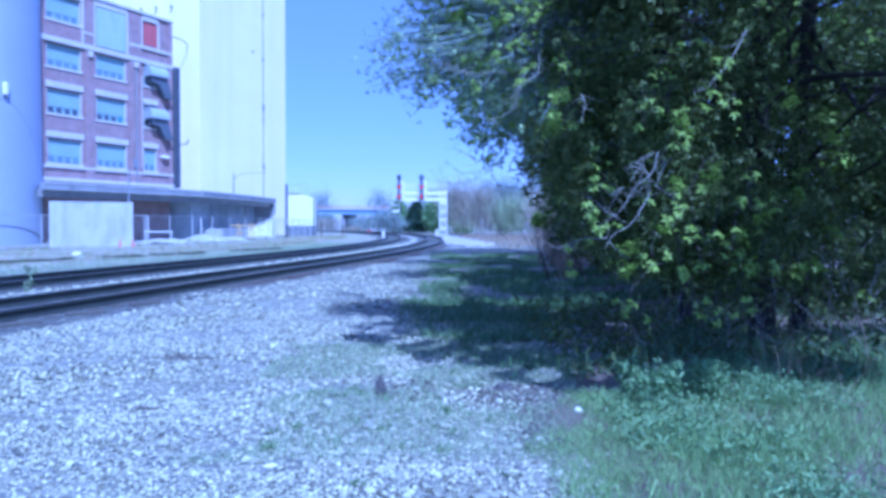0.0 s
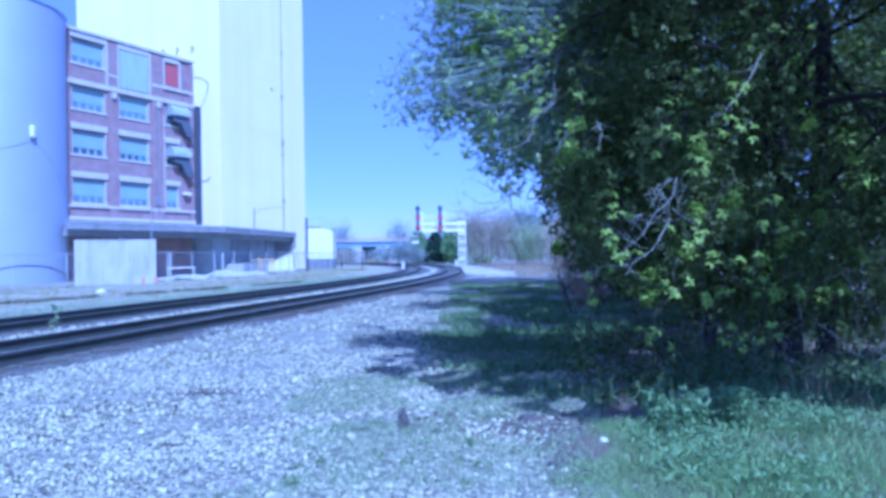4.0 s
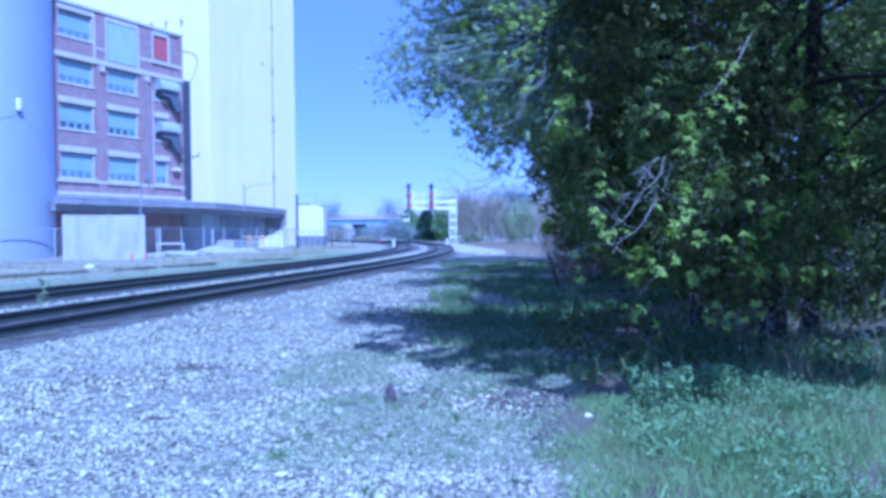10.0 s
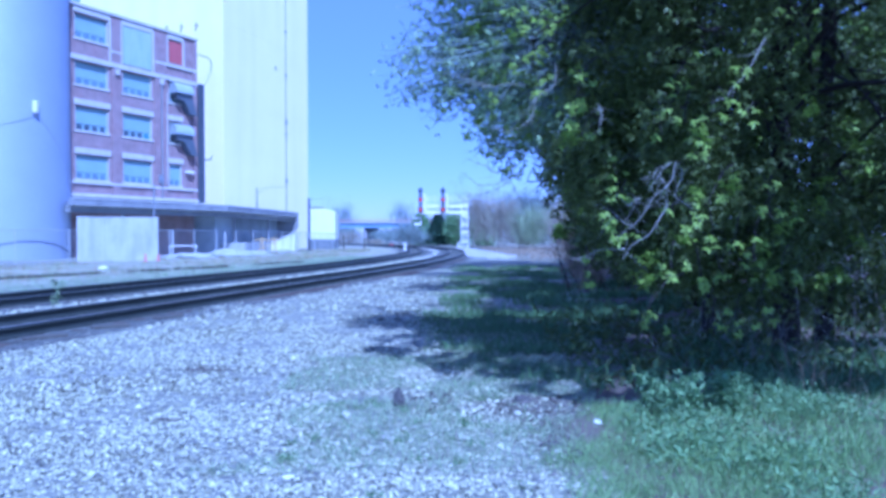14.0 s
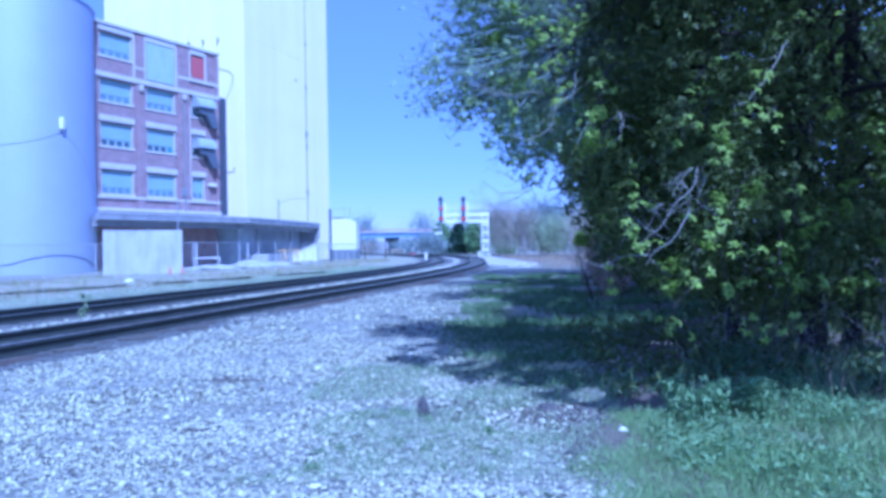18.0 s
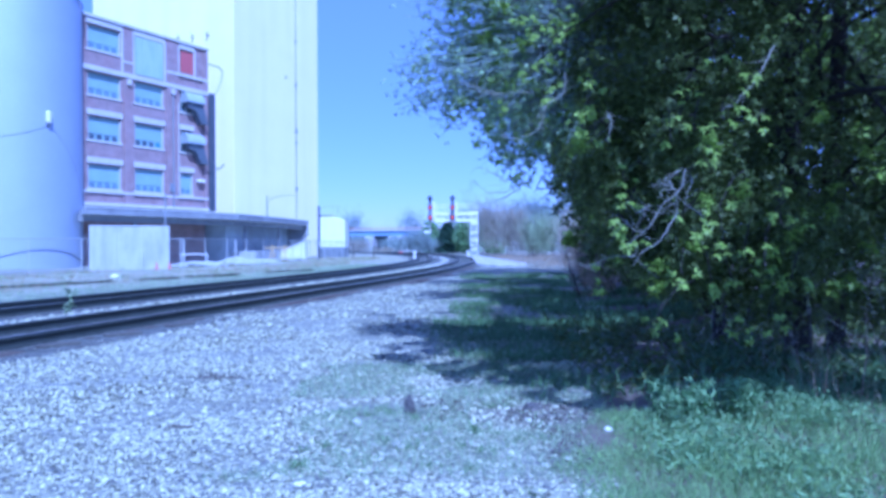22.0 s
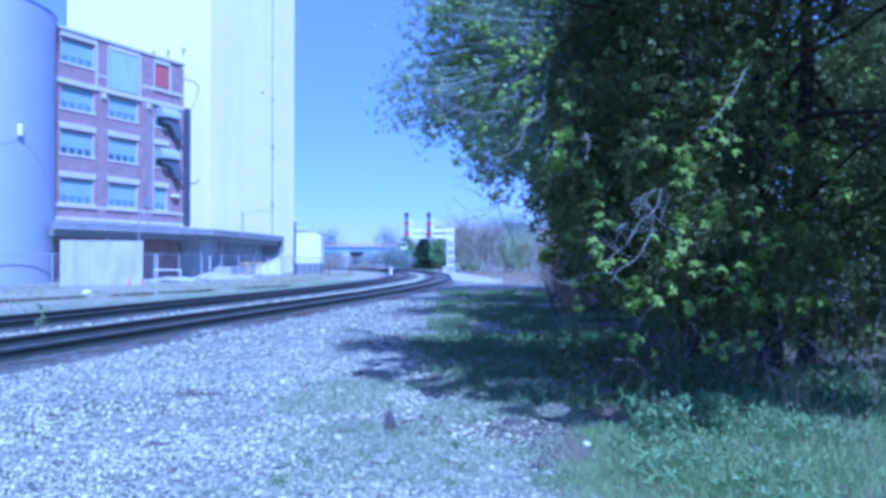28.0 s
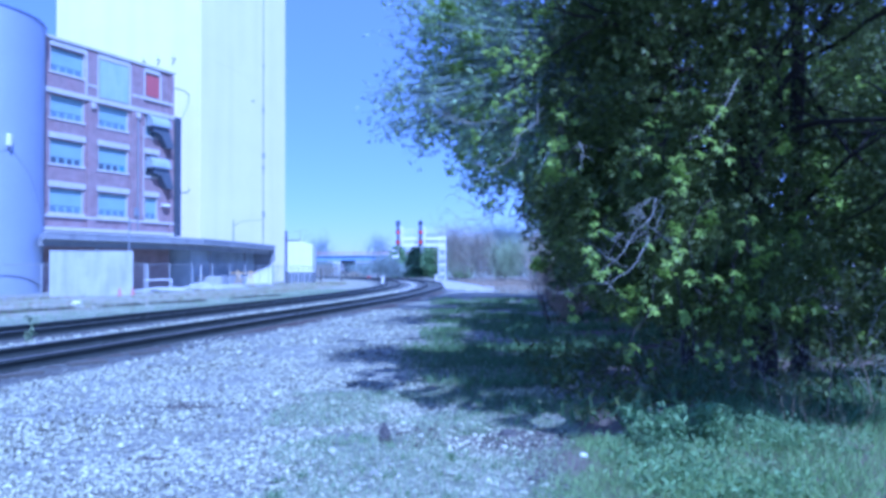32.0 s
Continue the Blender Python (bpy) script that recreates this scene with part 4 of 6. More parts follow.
# ---- vegetation ----
LEAFLET = np.array([(0, 0, 0), (0.028, 0.045, 0.012), (0, 0.105, -0.012), (-0.028, 0.045, 0.012)])


def spray(n, spread, long=1.0):
    """A spray of n leaflets along a short stalk."""
    vs = []
    for k in range(n):
        a = (k - (n - 1) / 2) * 1.05
        c, s = math.cos(a), math.sin(a)
        base = np.array((0, 0.05 * k / n, 0))
        p = LEAFLET * long
        tilt = 0.35 * ((k % 3) - 1)
        q = np.column_stack([p[:, 0] * c + p[:, 1] * s, -p[:, 0] * s + p[:, 1] * c, p[:, 2] + p[:, 1] * tilt - 0.25 * p[:, 1]])
        vs.append(q * spread + base)
    return np.concatenate(vs), np.arange(4 * n).reshape(n, 4)


def in_blobs(blobs, n, shell=0.55):
    """n places in a set of ellipsoids (centre, radii), denser towards their skins, uneven."""
    vol = np.array([(b[1][0] * b[1][1] * b[1][2]) ** 0.8 * (b[2] if len(b) > 2 else 1.0) for b in blobs])
    pick = rng.choice(len(blobs), n, p=vol / vol.sum())
    d = rng.normal(size=(n, 3))
    d /= np.linalg.norm(d, axis=1, keepdims=True)
    r = (shell + (1 - shell) * rng.random(n)) * (1 + 0.16 * rng.normal(size=n).clip(-1.5, 0.9))
    c = np.array([b[0] for b in blobs])[pick]
    w = np.array([b[1] for b in blobs])[pick]
    return c + d * r[:, None] * w


def clumped(p, scale, keep):
    """Thins places by a noise field, so that gaps and clumps show."""
    v = np.array([noise.noise(Vector(q) * scale) for q in p])
    return p[v > np.quantile(v, 1 - keep)]


def branchwork(bm, start, way, length, radius, depth, rnd, droop=0.0):
    pts = [Vector(start)]
    d = Vector(way).normalized()
    n = 5
    for _ in range(n):
        d = (d + Vector((rnd.uniform(-1, 1), rnd.uniform(-1, 1), rnd.uniform(-1, 1) - droop)) * 0.22).normalized()
        pts.append(pts[-1] + d * length / n)
    add_tube(bm, pts, radius, radius * 0.45, 6 if radius > 0.03 else 4)
    if depth:
        for k in range(rnd.randint(3, 4)):
            i = rnd.randint(2, n)
            side = Vector((rnd.uniform(-1, 1), rnd.uniform(-1, 1), rnd.uniform(-0.3, 0.8)))
            branchwork(bm, pts[i], d * 0.6 + side * 0.8, length * rnd.uniform(0.3, 0.5), radius * 0.5, depth - 1, rnd, droop)


def hanging_twigs(t, root, lobes, count, seed, mat):
    """Boughs that run from a root into lobes, fork, and carry sprays along their outer part. Gives the sprays' places."""
    r = np.random.default_rng(seed)
    places = []
    for (c, w, share_of) in lobes:
        bm = bmesh.new()
        for k in range(int(count * share_of)):
            d = r.normal(size=3)
            d /= np.linalg.norm(d)
            tip = np.array(c) + d * np.array(w) * (0.45 + 0.55 * r.random())
            a = np.array(root) + r.normal(size=3) * 0.25
            bend = (a + tip) / 2 + r.normal(size=3) * 0.22 + (0, 0, 0.2)
            pts = []
            for u in np.linspace(0, 1, 9):
                pts.append(a * (1 - u) ** 2 + 2 * bend * u * (1 - u) + tip * u * u + r.normal(size=3) * 0.035 * u)
            if k % 3 == 0:
                add_tube(bm, [Vector(p) for p in pts], 0.013, 0.003, 4)
            else:
                add_tube(bm, [Vector(p) for p in pts[4:]], 0.006, 0.0025, 4)
            for u in r.uniform(0.66, 1.0, 9):
                i = min(int(u * 8), 7)
                q = pts[i] + (pts[i + 1] - pts[i]) * (u * 8 - i)
                places.append(q + r.normal(size=3) * 0.085)
        part("bough", bm, mat, t)
    return np.array(places)


def sunlit_shoot(t, tip, size, rnd):
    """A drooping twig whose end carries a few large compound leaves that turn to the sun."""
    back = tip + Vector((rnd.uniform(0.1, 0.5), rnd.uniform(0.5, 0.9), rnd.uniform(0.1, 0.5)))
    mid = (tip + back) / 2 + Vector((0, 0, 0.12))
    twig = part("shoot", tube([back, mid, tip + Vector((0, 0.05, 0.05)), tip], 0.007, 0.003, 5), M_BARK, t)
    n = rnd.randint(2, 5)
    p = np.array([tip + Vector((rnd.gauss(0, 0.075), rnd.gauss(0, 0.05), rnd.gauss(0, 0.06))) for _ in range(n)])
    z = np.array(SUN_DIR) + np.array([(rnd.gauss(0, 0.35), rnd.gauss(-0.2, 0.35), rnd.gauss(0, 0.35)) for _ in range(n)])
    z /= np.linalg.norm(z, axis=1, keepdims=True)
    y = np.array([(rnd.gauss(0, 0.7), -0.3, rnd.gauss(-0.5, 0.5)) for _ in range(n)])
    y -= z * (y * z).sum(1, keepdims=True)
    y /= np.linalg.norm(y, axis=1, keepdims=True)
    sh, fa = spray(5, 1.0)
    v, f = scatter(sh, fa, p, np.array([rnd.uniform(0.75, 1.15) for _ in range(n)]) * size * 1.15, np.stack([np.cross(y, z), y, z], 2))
    # brighter than the crown's green: the sunshine is put into the colour
    tagged(from_arrays("fresh_leaves", v, f, M_LEAF_SUNLIT, twig), "yellow-green compound leaves coloured bright as in sunshine")


# runs of the bare boughs: those that hang low, those before the upper crown, those at the crown's edge
LOW_BOUGHS = (((2.15, 6.5, 2.25), (2.02, 6.5, 1.98), (1.85, 6.5, 1.8), (1.6, 6.5, 1.58)),
              ((2.05, 6.5, 1.85), (1.94, 6.5, 1.68), (1.75, 6.5, 1.5), (1.66, 6.5, 1.4)),
              ((2.1, 6.5, 2.24), (2.0, 6.45, 2.2), (1.9, 6.45, 2.1), (1.88, 6.45, 2.0)),
              ((2.2, 6.5, 2.2), (2.12, 6.4, 2.05), (2.1, 6.4, 1.95)),
              ((1.85, 6.5, 1.93), (1.7, 6.4, 1.88), (1.58, 6.4, 1.98)),
              ((1.75, 6.5, 1.72), (1.6, 6.4, 1.78), (1.45, 6.45, 1.84)),
              ((1.7, 6.5, 1.5), (1.45, 6.4, 1.48), (1.2, 6.5, 1.4)),
              ((2.05, 6.5, 1.85), (2.02, 6.4, 2.0), (1.95, 6.4, 2.15)))
HIGH_BOUGHS = (((1.23, 7.5, 3.36), (1.24, 7.5, 3.2), (1.0, 7.5, 3.01), (0.92, 7.5, 2.87), (0.86, 7.5, 2.84)),
               ((1.02, 7.5, 3.02), (0.99, 7.5, 2.86), (0.86, 7.5, 2.74), (0.72, 7.5, 2.69), (0.62, 7.5, 2.74)),
               ((1.59, 7.3, 2.96), (1.66, 7.3, 2.8), (1.64, 7.3, 2.67)),
               ((3.3, 7.3, 3.6), (3.1, 7.2, 3.3), (2.9, 7.2, 3.0), (2.7, 7.1, 2.9)))
EDGE_BOUGHS = (((1.08, 9.0, 3.49), (0.72, 9.1, 3.51), (0.44, 9.1, 3.56), (0.08, 9.1, 3.67)),
               ((0.72, 9.1, 3.51), (0.45, 9.0, 3.49), (0.27, 9.0, 3.54)),
               ((1.0, 9.2, 2.4), (0.7, 9.4, 2.27), (0.5, 9.5, 2.3), (0.32, 9.5, 2.45)),
               ((1.0, 9.2, 2.5), (0.75, 9.4, 2.42), (0.4, 9.5, 2.62)),
               ((0.9, 9.2, 2.3), (0.62, 9.4, 2.16), (0.4, 9.5, 2.14)))


def bough_place(p):
    return Vector((p[0] * 0.95, p[1] * 0.95, 1.6 + (p[2] - 1.6) * 0.95))


# x and z of the sunlit shoots on the face of the first tree
SHOOTS = [(1.36, 2.94), (1.15, 2.74), (1.4, 2.59), (1.71, 2.24), (1.38, 3.16), (2.59, 3.39), (2.95, 3.17), (2.4, 2.7), (2.26, 2.81), (2.67, 2.8), (2.53, 2.46), (2.83, 2.89), (3.01, 2.76), (2.25, 3.03), (1.05, 3.67), (2.17, 2.6),
          (1.79, 2.0), (1.63, 1.91), (1.6, 1.67), (1.8, 1.62), (1.71, 1.44), (1.44, 1.22), (2.28, 1.83), (2.06, 0.87), (2.01, 0.71), (2.47, 1.7), (2.64, 1.9), (3.24, 1.76), (3.09, 1.61), (2.69, 1.52), (2.89, 1.48), (3.08, 1.33),
          (2.57, 1.17), (2.27, 1.29), (2.76, 1.22), (2.91, 0.77), (2.67, 0.76), (3.12, 0.87), (3.34, 1.19), (3.22, 1.99)]

HIGH_SHOOTS = [(3.78, 4.07), (3.96, 4.0), (3.63, 4.1), (0.86, 4.04), (1.07, 3.94), (1.19, 3.72), (1.01, 3.63), (0.92, 3.82), (1.3, 4.18), (1.04, 3.5), (1.39, 4.06), (0.7, 4.16), (0.81, 3.38)]
HIGH_SHOOTS += [(1.48, 2.85), (1.42, 2.75), (1.58, 3.13), (1.53, 3.02), (1.7, 2.67), (1.61, 2.83), (1.27, 3.29), (1.05, 3.18), (1.18, 3.61), (0.91, 3.49), (2.45, 2.97), (2.42, 2.87)]

LIT_TIPS = [(x * 0.93, 6.5, 1.6 + (z - 1.6) * 0.93) for x, z in SHOOTS] + [(x, 7.9, z) for x, z in HIGH_SHOOTS]
# where the crowns are thin and let the sun through: to the shoots, the bare boughs and some patches of grass
SUN_GAPS = [(q, 0.1) for q in LIT_TIPS if q[2] > 1.35]
SUN_GAPS += [(bough_place(a).lerp(bough_place(b), f), 0.1) for run in LOW_BOUGHS[:3] + HIGH_BOUGHS + EDGE_BOUGHS[:2] for a, b in zip(run, run[1:]) for f in (0.25, 0.75)]
SUN_GAPS += [((x, y, 0.1), 0.22) for x, y in ((2.5, 13.2), (2.8, 13.4), (3.1, 13.7), (3.4, 14.1), (1.9, 13.5), (1.3, 14.5), (2.6, 19.0), (3.1, 11.2))]
SUN_GAPS += [((x, y, 0.1), 0.6) for x, y in ((-1.8, 19.4), (-1.3, 19.9), (-0.6, 20.0), (-0.0, 20.3), (0.6, 21.1), (-0.8, 17.6), (-0.2, 18.0))]
SUN_GAPS += [((x, y, 0.1), 0.5) for x, y in ((-0.75, 16.1), (-0.35, 16.1), (0.12, 16.0), (0.55, 15.9), (0.0, 14.9), (0.4, 14.3), (0.4, 18.8), (0.9, 18.6), (-1.3, 17.2))]
SUN_GAPS += [((x, y, 0.1), 0.32) for x, y in ((1.75, 14.1), (2.1, 13.9), (2.65, 14.0), (2.95, 14.15), (3.2, 14.4), (3.65, 15.0))]
SUN_GAPS += [((x, y, 0.1), 1.6) for x, y in ((0.3, 34.7), (1.4, 35.0), (2.4, 36.1))]

SUN_GAPS += [((-0.2 + 0.3 * (k % 6) + 0.1 * math.sin(k * 2.1), 10.1 - 0.17 * (k % 6), 2.9 + 0.4 * (k // 6) + 0.12 * math.sin(k * 1.3)), 0.12) for k in range(24)]
SUN_GAPS += [((5.9 + 0.5 * (k % 6) + 0.15 * math.sin(k * 2.3), 9.6 + 0.35 * (k % 6), 1.3 + 0.85 * (k // 6) + 0.2 * math.sin(k * 1.7)), 0.3) for k in range(30)]


def thinned(at, base):
    """Places without those that stand in the way of the sun at the gaps."""
    way = np.array(SUN_DIR)
    for q, r in SUN_GAPS:
        d = at - (np.array(q) - base)
        along = d @ way
        away = np.linalg.norm(d - along[:, None] * way, axis=1)
        at = at[(along < 0.05) | (away > r)]
    return at


def leafy_tree(label, trunks, blobs, count, size, lit_share, seed, group="trees along the railway", lobes=(), root=(0, 0, 0), shoots=(), floor=0.25):
    rnd = random.Random(seed)
    x, y = trunks[0][0], trunks[0][1]
    t = thing("tree", label, "tree", pose(x, y, 0), group)
    for tx, ty, r, h in trunks:
        bm = bmesh.new()
        pts = [(tx - x + 0.25 * noise.noise(Vector((tx, ty, k * 0.6))) * k * 0.3, ty - y + 0.2 * noise.noise(Vector((ty, tx, k * 0.7))) * k * 0.3, -0.1 + h * k / 7) for k in range(8)]
        add_tube(bm, pts, r, r * 0.5, 10)
        part("trunk", bm, M_BARK, t)
        for k in range(8):
            bm = bmesh.new()
            p = pts[rnd.randint(2, 7)]
            c, w = rnd.choice(blobs)[:2]
            aim = Vector(c) + Vector((rnd.uniform(-0.5, 0.5) * w[0], rnd.uniform(-0.2, 0.6) * w[1], rnd.uniform(-0.5, 0.5) * w[2])) - Vector((x, y, 0)) - Vector(p)
            branchwork(bm, p, aim, min(aim.length * 0.75, 2.6), r * 0.3, 2, rnd)
            part("limb", bm, M_BARK, t)
    at = clumped(in_blobs(blobs, int(count * 1.6)), 1.5, 0.62)
    at = at[at[:, 2] > floor * (1 + 0.5 * rng.normal(size=len(at)).clip(-1, 1))] - (x, y, 0)
    at = thinned(at, (x, y, 0))
    # tight clusters on the crown's sunny side, their sunlight put into a brighter green
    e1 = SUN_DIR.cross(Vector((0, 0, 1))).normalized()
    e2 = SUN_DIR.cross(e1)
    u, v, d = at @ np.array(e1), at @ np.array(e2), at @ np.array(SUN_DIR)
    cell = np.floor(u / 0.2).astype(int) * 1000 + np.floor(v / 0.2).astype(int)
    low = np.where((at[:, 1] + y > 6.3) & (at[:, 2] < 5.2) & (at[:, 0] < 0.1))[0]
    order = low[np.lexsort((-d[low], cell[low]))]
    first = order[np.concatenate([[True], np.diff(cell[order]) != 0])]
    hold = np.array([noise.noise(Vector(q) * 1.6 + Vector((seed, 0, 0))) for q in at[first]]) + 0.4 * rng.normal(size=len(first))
    first = first[hold > np.quantile(hold, 1 - lit_share)]
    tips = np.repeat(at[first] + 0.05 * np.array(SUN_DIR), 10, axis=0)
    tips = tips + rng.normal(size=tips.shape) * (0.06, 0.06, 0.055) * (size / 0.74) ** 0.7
    sets = [("crown", at, M_LEAF, size), ("young_leaves", tips, M_LEAF_SUNLIT, size * 1.1)]
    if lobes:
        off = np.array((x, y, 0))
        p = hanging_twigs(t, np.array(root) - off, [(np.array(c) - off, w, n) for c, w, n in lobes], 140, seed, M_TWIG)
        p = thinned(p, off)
        # some outer sprays get the brighter, sunlit green too
        lit_sprays = p[rng.random(len(p)) < 0.05]
        lit_sprays = np.repeat(lit_sprays[lit_sprays[:, 0] + x > 0.0], 8, axis=0)
        sets[1] = ("young_leaves", np.concatenate([tips, lit_sprays + rng.normal(size=lit_sprays.shape) * 0.055]), M_LEAF_SUNLIT, size * 1.1)
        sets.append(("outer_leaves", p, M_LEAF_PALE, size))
    for q in shoots:
        sunlit_shoot(t, Vector(q) - Vector((x, y, 0)), size, rnd)
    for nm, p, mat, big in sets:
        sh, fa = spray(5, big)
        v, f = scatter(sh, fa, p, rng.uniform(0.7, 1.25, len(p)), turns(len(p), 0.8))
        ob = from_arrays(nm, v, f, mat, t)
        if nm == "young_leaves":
            tagged(ob, "yellow-green leaf clusters coloured bright for the sunny side")
    return t


# unseen outer boughs of the first tree, added overhead to shade the path's edge
SHADE_BOUGHS = [((x, y, z), (0.62, 0.54, 0.3), 4.5) for x, y, z in ((0.75, 6.6, 4.8), (1.2, 6.0, 4.75), (1.65, 5.4, 4.7), (2.1, 4.85, 4.6), (2.5, 4.35, 4.5), (2.85, 3.9, 4.4), (3.2, 3.5, 4.3), (2.1, 6.0, 4.9), (2.55, 5.6, 4.8), (2.45, 5.2, 4.8))]
MAIN = leafy_tree("broad leafy tree with dark trunks, branches hanging to the ground", [(4.5, 9.35, 0.17, 8), (5.25, 9.85, 0.13, 8), (4.1, 11.0, 0.1, 6)], [
    ((2.6, 8.2, 3.0), (1.3, 1.6, 1.9)), ((3.2, 8.0, 5.6), (2.0, 2.0, 1.8)), ((1.9, 9.5, 5.2), (0.9, 1.1, 1.0), 0.15), ((2.0, 8.8, 3.8), (0.9, 1.1, 1.2), 0.5),
    ((1.8, 8.3, 2.65), (0.6, 1.0, 0.7), 0.7), ((2.1, 7.8, 1.9), (0.5, 0.6, 0.6), 0.7), ((2.35, 7.4, 1.5), (0.5, 0.5, 0.5), 0.7), ((3.1, 7.7, 1.55), (1.0, 0.8, 0.65)),
    # here and below, blobs nearer than y 7.2 are unseen boughs, added for shade
    ((4.6, 9.2, 2.4), (1.2, 0.8, 1.3), 0.6), ((6.0, 9.0, 2.0), (1.5, 0.9, 1.5), 0.4), ((3.6, 8.2, 1.5), (1.4, 0.7, 0.9), 0.8), ((5.6, 7.6, 5.2), (1.6, 1.5, 1.0), 0.5), ((3.6, 10.0, 3.0), (1.9, 0.9, 2.2), 0.8), ((4.6, 9.0, 1.2), (1.8, 0.6, 0.8), 0.7), ((6.6, 9.0, 4.8), (1.9, 1.2, 1.8), 0.5), ((6.0, 10.6, 5.2), (1.7, 1.0, 1.5), 0.4), ((7.2, 5.4, 4.6), (1.3, 1.1, 0.6), 0.6), ((8.8, 6.4, 4.8), (1.4, 1.2, 0.6), 0.4),
    ((3.8, 8.8, 7.4), (2.5, 2.3, 1.9)), ((1.7, 10.6, 7.4), (1.5, 1.6, 1.3), 0.7), ((5.6, 4.7, 6.6), (1.7, 1.2, 1.2), 1.3), ((3.3, 4.0, 4.2), (1.0, 0.6, 0.45), 3.0), ((4.6, 5.0, 3.2), (0.9, 0.7, 0.7), 2.2), ((4.3, 4.5, 4.4), (1.0, 0.7, 0.6), 1.6), ((1.95, 4.9, 4.6), (0.75, 0.6, 0.35), 3.0), ((1.7, 5.6, 4.8), (0.75, 0.6, 0.35), 3.0), ((1.75, 6.4, 5.1), (0.8, 0.6, 0.35), 3.0), ((1.2, 7.1, 5.3), (0.8, 0.6, 0.35), 3.0), ((2.55, 4.2, 4.3), (0.7, 0.45, 0.35), 3.0), ((4.7, 8.3, 2.7), (1.2, 0.5, 1.6), 0.3), ((6.2, 8.0, 3.2), (1.3, 0.6, 1.8), 0.15)] + SHADE_BOUGHS,
    96000, 0.52, 0.1, 3, shoots=LIT_TIPS, floor=0.6, lobes=[((-0.12, 10.3, 3.95), (0.95, 0.8, 0.76), 1.0), ((0.5, 9.7, 3.6), (0.65, 0.7, 0.62), 0.8), ((0.82, 9.2, 2.95), (0.52, 0.7, 0.6), 0.8), ((0.25, 10.2, 5.1), (1.0, 0.9, 0.8), 1.0), ((1.25, 9.2, 4.5), (0.75, 0.8, 0.8), 0.55), ((1.4, 8.6, 2.75), (0.4, 0.6, 0.55), 0.5)], root=(2.3, 9.2, 4.2))
leafy_tree("leafy tree behind the first, with a low crown", [(5.6, 16.0, 0.2, 9.5)], [
    ((4.1, 15.6, 4.3), (2.5, 2.8, 2.6)), ((5.8, 16.4, 5.2), (3.2, 3.0, 3.0)), ((3.3, 14.8, 3.4), (1.2, 1.6, 1.0)), ((5.2, 15.2, 1.6), (2.2, 2.0, 1.2)), ((3.6, 16.5, 8.0), (2.9, 3.0, 2.4))], 9500, 1.2, 0.08, 11)
leafy_tree("leafy tree further along the gravel path", [(7.4, 24.0, 0.22, 10)], [
    ((6.4, 23.6, 3.6), (2.9, 3.6, 2.9)), ((8.0, 25.0, 5.0), (3.0, 3.5, 3.0)), ((5.6, 22.0, 1.6), (1.8, 2.6, 1.4)), ((4.6, 24.5, 8.6), (3.4, 4.2, 2.6)), ((4.0, 29.0, 9.2), (3.0, 3.0, 2.2))], 6500, 1.9, 0.12, 21)
leafy_tree("leafy tree at the far end of the row", [(10.2, 35.0, 0.24, 10)], [
    # the blob at y 40.6 is unseen, added to shade the ground behind it
    ((9.0, 34.5, 3.6), (3.2, 4.6, 3.1)), ((11.0, 36.5, 4.6), (3.4, 4.5, 3.2)), ((7.0, 35.0, 9.2), (4.4, 4.6, 2.6)), ((6.2, 40.6, 8.0), (2.6, 2.0, 1.4))], 4800, 2.6, 0.1, 31)
leafy_tree("leafy shrub mass behind the grass", [(9.0, 13.0, 0.18, 7)], [
    ((9.4, 12.6, 4.0), (2.4, 2.4, 3.4)), ((8.6, 13.6, 1.2), (2.6, 2.0, 1.2)), ((11.5, 16.0, 4.0), (3.0, 3.0, 3.6)), ((6.6, 12.6, 3.2), (1.8, 1.2, 3.0)), ((6.6, 12.4, 1.0), (2.6, 1.0, 1.0))], 12500, 1.45, 0.1, 41)


def dead_branches():
    """Bare grey boughs that hang in front of the crown."""
    for k, pts in enumerate(LOW_BOUGHS + HIGH_BOUGHS + EDGE_BOUGHS):
        bm = bmesh.new()
        v = [bough_place(p) - Vector((4.5, 9.35, 0)) for p in pts]
        fine = []
        for a, b in zip(v, v[1:]):
            for i in range(5):
                p = a.lerp(b, i / 5)
                fine.append(p + Vector((noise.noise(p * 5), noise.noise(p * 5 + Vector((5, 0, 0))), noise.noise(p * 5 + Vector((0, 5, 0))))) * 0.05)
        fine.append(v[-1])
        add_tube(bm, fine, 0.0065 if k < 2 or k >= 8 else 0.0042, 0.002, 6)
        rnd = random.Random(k)
        for _ in range(5 if k < 8 else 10):
            p = rnd.choice(fine)
            d = Vector((rnd.uniform(-1, 1), rnd.uniform(-0.5, 0.3), rnd.uniform(-0.7, 0.6))) * rnd.uniform(0.6, 1.5)
            add_tube(bm, [p, p + d * 0.1 + Vector((0, 0, rnd.uniform(-0.03, 0.03))), p + d * 0.2 + Vector((0, 0, rnd.uniform(-0.1, 0.06)))], 0.0028, 0.0014, 4)
        part("dead_branch", bm, M_DEAD, MAIN, "bare grey dead branch" if k == 0 else "")


dead_branches()


